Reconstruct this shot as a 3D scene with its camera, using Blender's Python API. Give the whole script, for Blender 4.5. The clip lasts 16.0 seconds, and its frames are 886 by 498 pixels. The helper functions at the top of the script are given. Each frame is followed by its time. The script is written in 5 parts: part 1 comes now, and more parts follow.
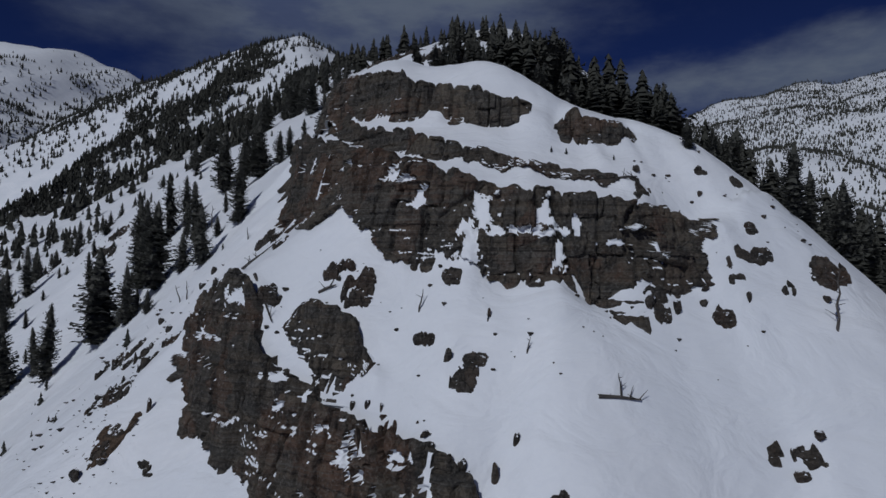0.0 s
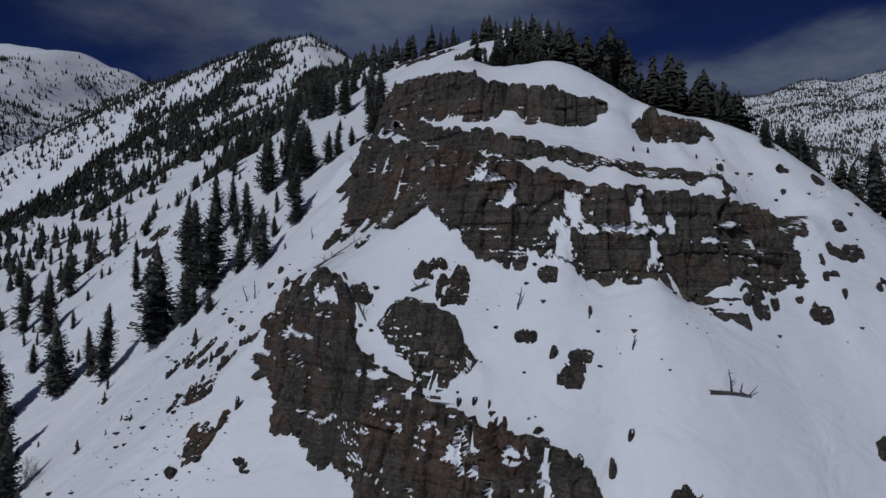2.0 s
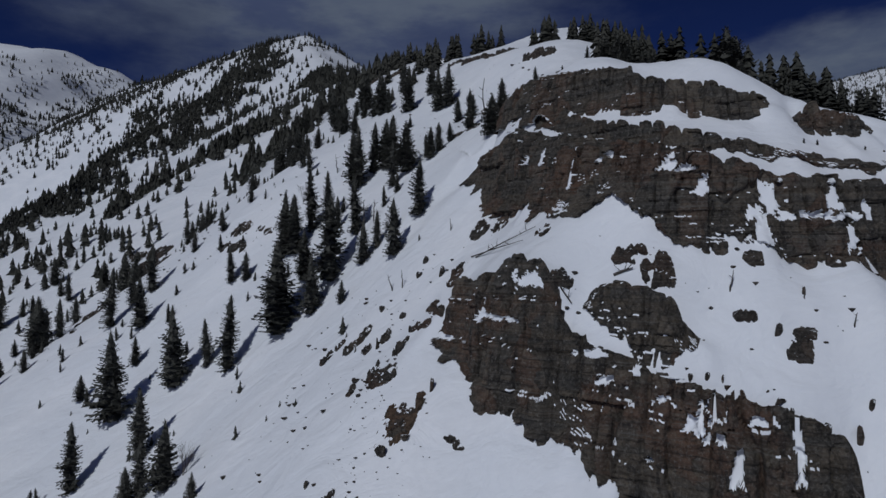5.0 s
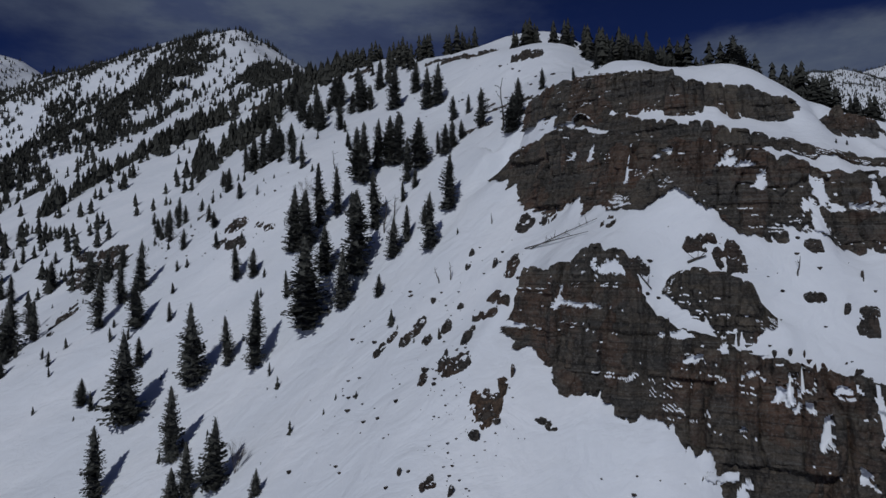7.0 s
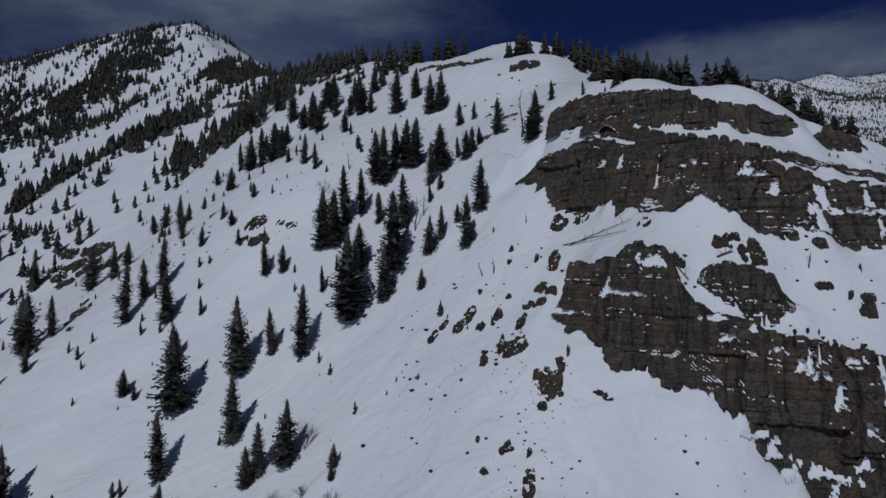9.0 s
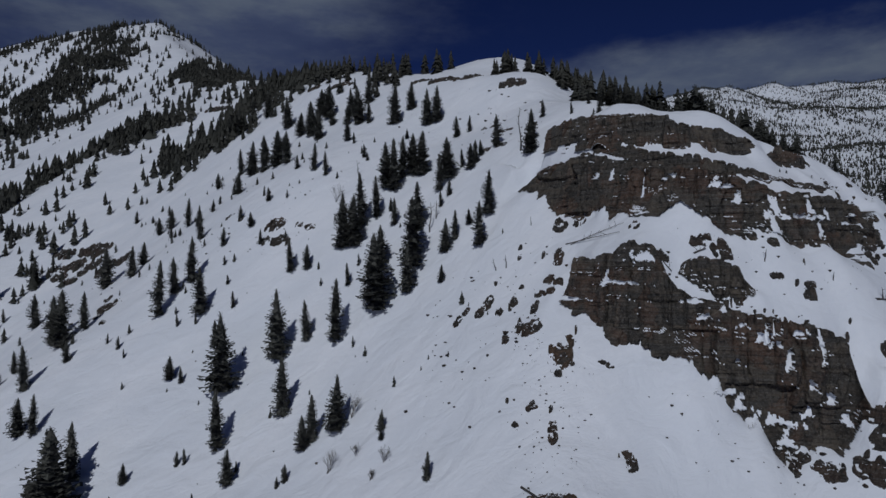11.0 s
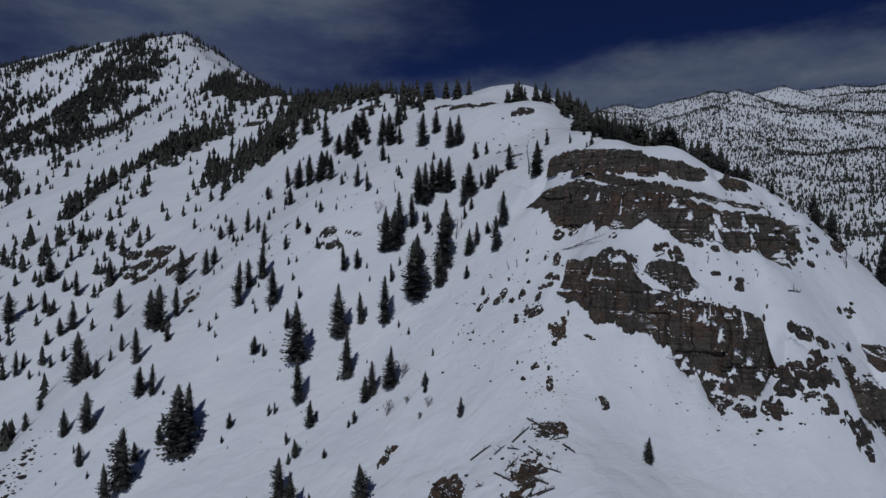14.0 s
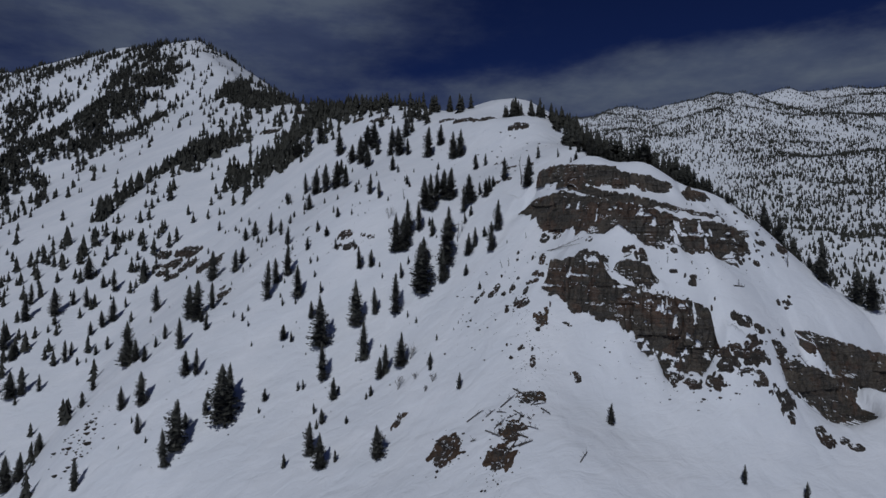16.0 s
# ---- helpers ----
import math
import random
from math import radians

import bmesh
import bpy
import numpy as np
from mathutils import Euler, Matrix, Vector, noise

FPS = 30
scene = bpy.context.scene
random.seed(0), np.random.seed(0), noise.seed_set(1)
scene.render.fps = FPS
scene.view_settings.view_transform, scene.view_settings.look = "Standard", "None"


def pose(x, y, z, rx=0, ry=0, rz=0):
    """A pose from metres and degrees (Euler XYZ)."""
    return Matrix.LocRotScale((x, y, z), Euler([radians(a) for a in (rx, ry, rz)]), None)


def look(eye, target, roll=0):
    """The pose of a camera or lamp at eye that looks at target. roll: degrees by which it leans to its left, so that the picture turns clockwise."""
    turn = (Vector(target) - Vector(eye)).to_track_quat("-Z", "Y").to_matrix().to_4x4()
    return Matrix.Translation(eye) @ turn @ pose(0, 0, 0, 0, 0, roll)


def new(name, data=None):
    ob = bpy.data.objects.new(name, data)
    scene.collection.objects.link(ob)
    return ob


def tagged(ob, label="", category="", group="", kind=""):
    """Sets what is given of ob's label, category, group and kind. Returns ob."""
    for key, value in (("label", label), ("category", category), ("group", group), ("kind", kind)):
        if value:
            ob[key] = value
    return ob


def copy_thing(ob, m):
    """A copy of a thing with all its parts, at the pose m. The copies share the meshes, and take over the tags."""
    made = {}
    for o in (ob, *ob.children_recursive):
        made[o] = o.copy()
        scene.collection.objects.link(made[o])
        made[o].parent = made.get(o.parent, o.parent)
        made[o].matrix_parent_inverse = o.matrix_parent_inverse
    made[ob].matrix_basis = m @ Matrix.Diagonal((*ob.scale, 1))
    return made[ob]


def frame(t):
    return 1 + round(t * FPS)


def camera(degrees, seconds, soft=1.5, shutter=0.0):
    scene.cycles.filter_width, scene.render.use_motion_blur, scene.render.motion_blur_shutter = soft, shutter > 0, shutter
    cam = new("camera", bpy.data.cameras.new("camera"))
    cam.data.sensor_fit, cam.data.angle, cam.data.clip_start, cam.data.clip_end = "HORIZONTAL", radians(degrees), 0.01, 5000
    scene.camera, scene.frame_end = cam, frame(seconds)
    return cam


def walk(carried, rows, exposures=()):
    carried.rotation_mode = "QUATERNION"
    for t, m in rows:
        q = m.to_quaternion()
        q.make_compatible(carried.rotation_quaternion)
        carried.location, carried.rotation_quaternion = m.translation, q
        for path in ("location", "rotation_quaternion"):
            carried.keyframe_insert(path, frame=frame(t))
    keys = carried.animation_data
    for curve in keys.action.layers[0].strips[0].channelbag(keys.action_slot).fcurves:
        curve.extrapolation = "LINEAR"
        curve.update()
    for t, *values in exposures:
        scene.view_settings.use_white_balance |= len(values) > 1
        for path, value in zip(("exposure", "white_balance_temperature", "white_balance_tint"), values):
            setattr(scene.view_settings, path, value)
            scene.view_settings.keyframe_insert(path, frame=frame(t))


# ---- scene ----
cam = camera(71.8, 16.0)
PATH = [
    (0, (0.499, 1.039, 39.751), (-0.391, 101.014, 41.784), 0.50),
    (0.5, (-0.644, 1.005, 39.772), (-1.882, 100.978, 41.749), 0.40),
    (1, (-2.254, 0.889, 39.795), (-3.892, 100.857, 41.714), 0.40),
    (1.5, (-4.229, 0.715, 39.742), (-6.266, 100.676, 41.653), 0.30),
    (2, (-6.500, 0.478, 39.607), (-7.787, 100.450, 41.582), 0.30),
    (2.5, (-9.025, 0.164, 39.459), (-9.764, 100.141, 41.494), 0.30),
    (3, (-11.771, -0.172, 39.293), (-12.811, 99.801, 41.374), 0.20),
    (3.5, (-14.690, -0.580, 39.094), (-16.080, 99.390, 41.118), 0.20),
    (4, (-17.783, -1.022, 38.885), (-19.522, 98.943, 40.903), 0.20),
    (6.5, (-34.791, -2.368, 37.567), (-24.382, 97.066, 39.717), -0.21),
    (7, (-38.397, -2.443, 37.400), (-25.340, 96.678, 39.551), -0.31),
    (7.5, (-41.950, -2.936, 37.277), (-27.686, 96.021, 39.301), -0.31),
    (8, (-45.243, -4.084, 37.159), (-30.872, 94.858, 39.136), -0.31),
    (8.5, (-48.327, -5.750, 37.013), (-31.616, 92.824, 38.983), -0.22),
    (9, (-51.299, -7.892, 36.909), (-30.237, 89.844, 38.913), -0.22),
    (11.5, (-65.649, -22.838, 36.085), (-38.193, 73.292, 38.362), -0.34),
    (12, (-67.861, -27.002, 36.067), (-40.803, 69.240, 38.386), -0.34),
    (12.5, (-69.724, -31.512, 36.049), (-43.005, 64.823, 38.413), -0.24),
    (13, (-71.281, -36.261, 36.025), (-44.926, 60.174, 38.431), -0.24),
    (13.5, (-72.695, -41.119, 36.005), (-46.601, 55.384, 38.505), -0.14),
    (14, (-74.043, -46.191, 35.957), (-48.242, 50.390, 38.502), -0.14),
    (14.5, (-75.312, -51.312, 35.881), (-49.711, 45.321, 38.473), -0.04),
    (15, (-76.521, -56.461, 35.817), (-51.107, 40.221, 38.406), -0.04),
    (15.5, (-77.679, -61.604, 35.760), (-52.524, 35.146, 38.343), -0.04),
    (16, (-78.805, -66.746, 35.715), (-53.895, 30.069, 38.244), -0.03),
]
walk(cam, [(t, look(eye, target, roll)) for t, eye, target, roll in PATH], exposures=[(0.0, -1.28, 5750, 9), (16.0, -1.42, 5700, 9)])

# ---- light ----
AZIMUTH, ELEVATION = -150.0, 41.0
world = bpy.data.worlds.new("sky")
scene.world = world
world.use_nodes = True
wn, wl = world.node_tree.nodes, world.node_tree.links
wn.clear()


def wnode(kind, **values):
    n = wn.new(kind)
    for key, value in values.items():
        n.inputs[key].default_value = value
    return n


sky = wn.new("ShaderNodeTexSky")
sky.sky_type, sky.sun_disc = "NISHITA", False
sky.sun_elevation, sky.sun_rotation = radians(ELEVATION), radians(AZIMUTH)
sky.altitude, sky.air_density, sky.dust_density, sky.ozone_density = 3000, 0.55, 0.0, 4.0
view = wn.new("ShaderNodeTexCoord")
deep = wn.new("ShaderNodeMix")
deep.data_type, deep.blend_type = "RGBA", "MULTIPLY"
deep.inputs[0].default_value = 1.0
deep.inputs[7].default_value = (0.50, 0.52, 0.95, 1)
wl.new(sky.outputs[0], deep.inputs[6])


def cloud(toward, stretch, scale, lo, hi, ragged):
    """How far a bank of cloud covers the sky, around one direction."""
    off = wn.new("ShaderNodeVectorMath")
    off.operation = "SUBTRACT"
    off.inputs[1].default_value = Vector(toward).normalized()
    wl.new(view.outputs["Generated"], off.inputs[0])
    mul = wn.new("ShaderNodeVectorMath")
    mul.operation = "MULTIPLY"
    mul.inputs[1].default_value = stretch
    wl.new(off.outputs[0], mul.inputs[0])
    far = wn.new("ShaderNodeVectorMath")
    far.operation = "LENGTH"
    wl.new(mul.outputs[0], far.inputs[0])
    puff = wnode("ShaderNodeTexNoise", Scale=scale, Detail=6.0, Roughness=0.6)
    flat = wn.new("ShaderNodeVectorMath")
    flat.operation = "MULTIPLY"
    flat.inputs[1].default_value = (1, 1, 2.6)
    wl.new(view.outputs["Generated"], flat.inputs[0])
    wl.new(flat.outputs[0], puff.inputs["Vector"])
    mix = wn.new("ShaderNodeMath")
    mix.operation = "MULTIPLY_ADD"
    mix.inputs[1].default_value = -ragged
    wl.new(puff.outputs[0], mix.inputs[0])
    wl.new(far.outputs["Value"], mix.inputs[2])
    band = wn.new("ShaderNodeMapRange")
    band.interpolation_type = "SMOOTHSTEP"
    band.inputs["From Min"].default_value, band.inputs["From Max"].default_value = hi, lo
    wl.new(mix.outputs[0], band.inputs["Value"])
    return band.outputs[0]


def over(below, mask, colour, shade):
    """Cloud laid over the sky below it, its colour drifting between two greys."""
    drift = wnode("ShaderNodeTexNoise", Scale=5.5, Detail=5.0, Roughness=0.6)
    flat = wn.new("ShaderNodeVectorMath")
    flat.operation = "MULTIPLY"
    flat.inputs[1].default_value = (1, 1, 3.0)
    wl.new(view.outputs["Generated"], flat.inputs[0])
    wl.new(flat.outputs[0], drift.inputs["Vector"])
    part = wn.new("ShaderNodeMapRange")
    part.interpolation_type = "SMOOTHSTEP"
    part.inputs["From Min"].default_value, part.inputs["From Max"].default_value = 0.36, 0.64
    wl.new(drift.outputs[0], part.inputs["Value"])
    grey = wn.new("ShaderNodeMix")
    grey.data_type = "RGBA"
    grey.inputs[6].default_value, grey.inputs[7].default_value = (*shade, 1), (*colour, 1)
    wl.new(part.outputs[0], grey.inputs[0])
    m = wn.new("ShaderNodeMix")
    m.data_type = "RGBA"
    wl.new(mask, m.inputs[0])
    wl.new(below, m.inputs[6])
    wl.new(grey.outputs[2], m.inputs[7])
    return m.outputs[2]


tint = over(deep.outputs[2], cloud((-0.16, 1, 0.52), (1.55, 1.2, 2.5), 3.6, -0.22, 0.38, 0.85), (4.4, 5.0, 6.3), (2.3, 2.8, 4.9))
tint = over(tint, cloud((0.80, 1, 0.35), (0.72, 0.72, 6.4), 4.8, -0.24, 0.13, 0.6), (5.4, 6.0, 7.0), (3.3, 3.9, 5.6))
background = wnode("ShaderNodeBackground", Strength=0.05)
wout = wn.new("ShaderNodeOutputWorld")
wl.new(tint, background.inputs[0])
wl.new(background.outputs[0], wout.inputs[0])

az, el = radians(AZIMUTH), radians(ELEVATION)
sun_way = Vector((math.sin(az) * math.cos(el), math.cos(az) * math.cos(el), math.sin(el)))
sun = new("sun", bpy.data.lights.new("sun", "SUN"))
sun.data.energy, sun.data.angle, sun.data.color = 3.6, radians(0.53), (1.0, 0.965, 0.92)
sun.matrix_world = look(sun_way * 500, (0, 0, 0))

# ---- materials ----


class Mat:
    """A node material with short ways to add nodes."""

    def __init__(self, name, rough=0.8):
        self.mat = bpy.data.materials.new(name)
        self.mat.use_nodes = True
        self.n, self.l = self.mat.node_tree.nodes, self.mat.node_tree.links
        self.bsdf = self.n["Principled BSDF"]
        self.bsdf.inputs["Roughness"].default_value = rough
        self.bsdf.inputs["Specular IOR Level"].default_value = 0.25
        self.geo = self.n.new("ShaderNodeNewGeometry")
        self.place = self.geo.outputs["Position"]

    def scaled(self, v, source=None):
        m = self.n.new("ShaderNodeMapping")
        m.inputs["Scale"].default_value = v
        self.l.new(source or self.place, m.inputs["Vector"])
        return m.outputs[0]

    def noise(self, vector, scale, detail=4.0, rough=0.55, warp=0.0):
        t = self.n.new("ShaderNodeTexNoise")
        for key, value in (("Scale", scale), ("Detail", detail), ("Roughness", rough), ("Distortion", warp)):
            t.inputs[key].default_value = value
        self.l.new(vector, t.inputs["Vector"])
        return t.outputs[0]

    def ramp(self, fac, lo, hi, out=(0.0, 1.0)):
        r = self.n.new("ShaderNodeMapRange")
        r.interpolation_type = "SMOOTHSTEP"
        r.inputs["From Min"].default_value, r.inputs["From Max"].default_value = lo, hi
        r.inputs["To Min"].default_value, r.inputs["To Max"].default_value = out
        self.l.new(fac, r.inputs["Value"])
        return r.outputs[0]

    def mix(self, fac, a, b, mode="MIX"):
        m = self.n.new("ShaderNodeMix")
        m.data_type, m.blend_type = "RGBA", mode
        for slot, value in ((0, fac), (6, a), (7, b)):
            if isinstance(value, (int, float)):
                m.inputs[slot].default_value = value
            elif isinstance(value, tuple):
                m.inputs[slot].default_value = (*value, 1)
            else:
                self.l.new(value, m.inputs[slot])
        return m.outputs[2]

    def bump(self, height, strength, distance, below=None):
        b = self.n.new("ShaderNodeBump")
        b.inputs["Strength"].default_value, b.inputs["Distance"].default_value = strength, distance
        self.l.new(height, b.inputs["Height"])
        if below:
            self.l.new(below, b.inputs["Normal"])
        return b.outputs[0]

    def done(self, colour, normal=None):
        if isinstance(colour, tuple):
            self.bsdf.inputs["Base Color"].default_value = (*colour, 1)
        else:
            self.l.new(colour, self.bsdf.inputs["Base Color"])
        if normal:
            self.l.new(normal, self.bsdf.inputs["Normal"])
        return self.mat


def snow_material():
    m = Mat("snow", 0.55)
    drift = m.noise(m.scaled((0.06, 0.12, 0.05)), 1.0, 5, 0.5)
    crust = m.noise(m.place, 1.6, 5, 0.6)
    ripple = m.noise(m.scaled((0.35, 1.6, 0.8)), 1.0, 4, 0.6, 0.6)
    c = m.mix(m.ramp(drift, 0.35, 0.7), (0.80, 0.82, 0.85), (0.88, 0.89, 0.91))
    c = m.mix(m.ramp(crust, 0.35, 0.75, (0, 0.35)), c, (0.77, 0.79, 0.83))
    dune = m.noise(m.scaled((0.16, 0.30, 0.2)), 1.0, 4, 0.55, 0.8)
    n = m.bump(dune, 0.35, 1.5)
    n = m.bump(ripple, 0.22, 0.2, n)
    n = m.bump(crust, 0.35, 0.10, n)
    return m.done(c, n)


def rock_material(name, grey, warm, dark, rust):
    m = Mat(name, 0.9)
    times = lambda c, k: tuple(v * k for v in c)
    warp = m.n.new("ShaderNodeVectorMath")
    warp.operation = "MULTIPLY_ADD"
    wander = m.n.new("ShaderNodeTexNoise")
    wander.inputs["Scale"].default_value = 0.7
    m.l.new(m.place, wander.inputs["Vector"])
    warp.inputs[1].default_value = (1.6, 1.6, 1.0)
    m.l.new(wander.outputs["Color"], warp.inputs[0])
    m.l.new(m.place, warp.inputs[2])

    def blocks(scale):
        """Jointed blocks: a random value for each, and how near its joint is."""
        cells, joint = m.n.new("ShaderNodeTexVoronoi"), m.n.new("ShaderNodeTexVoronoi")
        joint.feature = "DISTANCE_TO_EDGE"
        at = m.scaled(scale, warp.outputs[0])
        for t in (cells, joint):
            t.inputs["Scale"].default_value = 1.0
            m.l.new(at, t.inputs["Vector"])
        split = m.n.new("ShaderNodeSeparateColor")
        m.l.new(cells.outputs["Color"], split.inputs[0])
        return split.outputs, joint.outputs["Distance"]

    big, big_joint = blocks((0.40, 0.40, 0.26))
    small, small_joint = blocks((1.25, 1.25, 1.7))
    strata = m.noise(m.scaled((0.10, 0.10, 1.3)), 1.0, 6, 0.6, 0.3)
    beds = m.noise(m.scaled((0.07, 0.07, 5.0)), 1.0, 5, 0.7, 0.15)
    streak = m.noise(m.scaled((1.3, 1.3, 0.11)), 1.0, 5, 0.62)
    patch = m.noise(m.place, 0.16, 5, 0.62)
    fine = m.noise(m.place, 4.5, 7, 0.72)
    c = m.mix(m.ramp(strata, 0.36, 0.64), grey, warm)
    c = m.mix(m.ramp(big[0], 0.5, 0.95, (0, 0.5)), c, times(grey, 0.6))
    c = m.mix(m.ramp(patch, 0.52, 0.64, (0, 0.75)), c, rust)
    c = m.mix(m.ramp(big[1], 0.72, 0.95, (0, 0.6)), c, rust)
    c = m.mix(m.ramp(big[2], 0.76, 0.97, (0, 0.6)), c, times(warm, 1.5))
    c = m.mix(m.ramp(small[0], 0.0, 1.0, (0, 0.3)), c, dark)
    c = m.mix(m.ramp(small[1], 0.80, 0.98, (0, 0.4)), c, times(warm, 1.5))
    c = m.mix(m.ramp(beds, 0.53, 0.63, (0, 0.7)), c, times(grey, 1.7))
    c = m.mix(m.ramp(beds, 0.46, 0.36, (0, 0.75)), c, dark)
    c = m.mix(m.ramp(streak, 0.54, 0.66, (0, 0.75)), c, dark)
    mottle = m.noise(m.place, 1.3, 6, 0.68)
    c = m.mix(m.ramp(mottle, 0.46, 0.33, (0, 0.7)), c, dark)
    c = m.mix(m.ramp(mottle, 0.55, 0.70, (0, 0.6)), c, times(warm, 1.5))
    c = m.mix(m.ramp(fine, 0.50, 0.70, (0.0, 0.8)), c, times(grey, 2.6))
    c = m.mix(m.ramp(fine, 0.47, 0.28, (0.0, 0.75)), c, times(dark, 0.7))
    n = m.bump(m.ramp(big_joint, 0.0, 0.035), 0.7, 0.3)
    n = m.bump(m.ramp(small_joint, 0.0, 0.06), 0.45, 0.12, n)
    n = m.bump(beds, 0.8, 0.3, n)
    n = m.bump(fine, 0.9, 0.18, n)
    return m.done(c, n)


def plain_material(name, a, b, scale, rough=0.85, bump=0.05):
    m = Mat(name, rough)
    own = m.n.new("ShaderNodeObjectInfo")
    v = m.noise(m.place, scale, 4, 0.65)
    c = m.mix(m.ramp(v, 0.3, 0.7), a, b)
    c = m.mix(m.ramp(own.outputs["Random"], 0, 1, (0, 0.35)), c, tuple(k * 0.55 for k in a))
    return m.done(c, m.bump(v, 0.5, bump))


SNOW = snow_material()
ROCK = rock_material("cliff_rock", (0.076, 0.071, 0.063), (0.105, 0.086, 0.064), (0.023, 0.021, 0.020), (0.140, 0.080, 0.052))
BOULDER = rock_material("boulder_rock", (0.060, 0.055, 0.049), (0.074, 0.060, 0.047), (0.021, 0.019, 0.018), (0.100, 0.062, 0.043))
SOIL_MAT = rock_material("bare_soil", (0.085, 0.060, 0.042), (0.10, 0.068, 0.046), (0.030, 0.024, 0.019), (0.095, 0.055, 0.034))
NEEDLE = plain_material("fir_needles", (0.066, 0.068, 0.058), (0.106, 0.103, 0.087), 1.6, 0.8)
FAR_NEEDLE = plain_material("far_needles", (0.050, 0.051, 0.043), (0.078, 0.076, 0.061), 0.05, 0.85)
BARK = plain_material("bark", (0.055, 0.042, 0.033), (0.095, 0.078, 0.064), 4.0, 0.9)
DEADWOOD = plain_material("weathered_wood", (0.055, 0.050, 0.046), (0.11, 0.098, 0.088), 5.0, 0.85)
TWIG = plain_material("bare_twigs", (0.075, 0.062, 0.052), (0.13, 0.11, 0.095), 4.0, 0.85)

# ---- the lie of the land ----


def lattice(i, j, seed):
    h = (i.astype(np.int64) * 374761393 + j.astype(np.int64) * 668265263 + seed * 1442695041) & 0xFFFFFFFF
    h = ((h ^ (h >> 13)) * 1274126177) & 0xFFFFFFFF
    return ((h ^ (h >> 16)) & 0xFFFF) / 32767.5 - 1.0


def vnoise(x, y, seed=0):
    x, y = np.asarray(x, float), np.asarray(y, float)
    i, j = np.floor(x), np.floor(y)
    u, v = x - i, y - j
    u, v = u * u * u * (u * (u * 6 - 15) + 10), v * v * v * (v * (v * 6 - 15) + 10)
    i, j = i.astype(np.int64), j.astype(np.int64)
    a, b = lattice(i, j, seed), lattice(i + 1, j, seed)
    c, d = lattice(i, j + 1, seed), lattice(i + 1, j + 1, seed)
    return a + (b - a) * u + (c - a) * v + (a - b - c + d) * u * v


def fbm(x, y, octaves=4, seed=0, gain=0.5):
    out, amp = 0, 1.0
    for k in range(octaves):
        out = out + amp * vnoise(x * 2 ** k + 17.3 * k, y * 2 ** k - 9.1 * k, seed + k)
        amp *= gain
    return out

def smin(a, b, k):
    h = np.clip(0.5 + 0.5 * (b - a) / k, 0, 1)
    return b + (a - b) * h - k * h * (1 - h)


def smax(a, b, k):
    return -smin(-a, -b, k)


def along(line, x, y):
    """Distance to a plan line (signed: uphill side, left of the line's run, is plus), and the values that its points carry, there."""
    a = np.asarray(line, float)
    e = a[1:, :2] - a[:-1, :2]
    n2 = np.maximum((e * e).sum(1), 1e-9)
    shape = np.shape(x)
    xs, ys = np.ravel(x), np.ravel(y)
    out = np.empty((a.shape[1], len(xs)))
    for k in range(0, len(xs), 3000):
        px, py = xs[k:k + 3000, None] - a[:-1, 0], ys[k:k + 3000, None] - a[:-1, 1]
        f = np.clip((px * e[:, 0] + py * e[:, 1]) / n2, 0, 1)
        dx, dy = px - f * e[:, 0], py - f * e[:, 1]
        d2 = dx * dx + dy * dy
        best = d2.argmin(1)
        row = np.arange(len(best))
        out[0, k:k + 3000] = np.sqrt(d2[row, best])
        out[1, k:k + 3000] = np.sign(e[best, 0] * dy[row, best] - e[best, 1] * dx[row, best])
        fb = f[row, best][:, None]
        out[2:, k:k + 3000] = (a[best, 2:] * (1 - fb) + a[best + 1, 2:] * fb).T
    out = out.reshape((-1, *shape))
    return out[0], out[1], list(out[2:])


def ridge(line, x, y, fall):
    """Height of a mountain whose crest is the line, with flanks that fall away at that grade."""
    out = np.full(np.shape(x), -1e4)
    for p, q in zip(line, line[1:]):
        ex, ey = q[0] - p[0], q[1] - p[1]
        f = np.clip(((x - p[0]) * ex + (y - p[1]) * ey) / (ex * ex + ey * ey), 0, 1)
        d = np.hypot(x - p[0] - f * ex, y - p[1] - f * ey)
        out = np.maximum(out, p[2] + (q[2] - p[2]) * f - fall * (np.sqrt(d * d + 15 ** 2) - 15))
    return out


def dense(line, step):
    """A plan line made smooth and sampled evenly: its points, run and carried values."""
    a = np.array(line, float)
    pad = np.vstack([2 * a[0] - a[1], a, 2 * a[-1] - a[-2]])
    out = []
    for i in range(1, len(pad) - 2):
        p0, p1, p2, p3 = pad[i - 1], pad[i], pad[i + 1], pad[i + 2]
        n = max(2, int(np.hypot(*(p2 - p1)[:2]) / step))
        for f in np.arange(n) / n:
            out.append(0.5 * (2 * p1 + (p2 - p0) * f + (2 * p0 - 5 * p1 + 4 * p2 - p3) * f * f + (3 * p1 - p0 - 3 * p2 + p3) * f ** 3))
    out.append(pad[-2])
    return np.array(out)


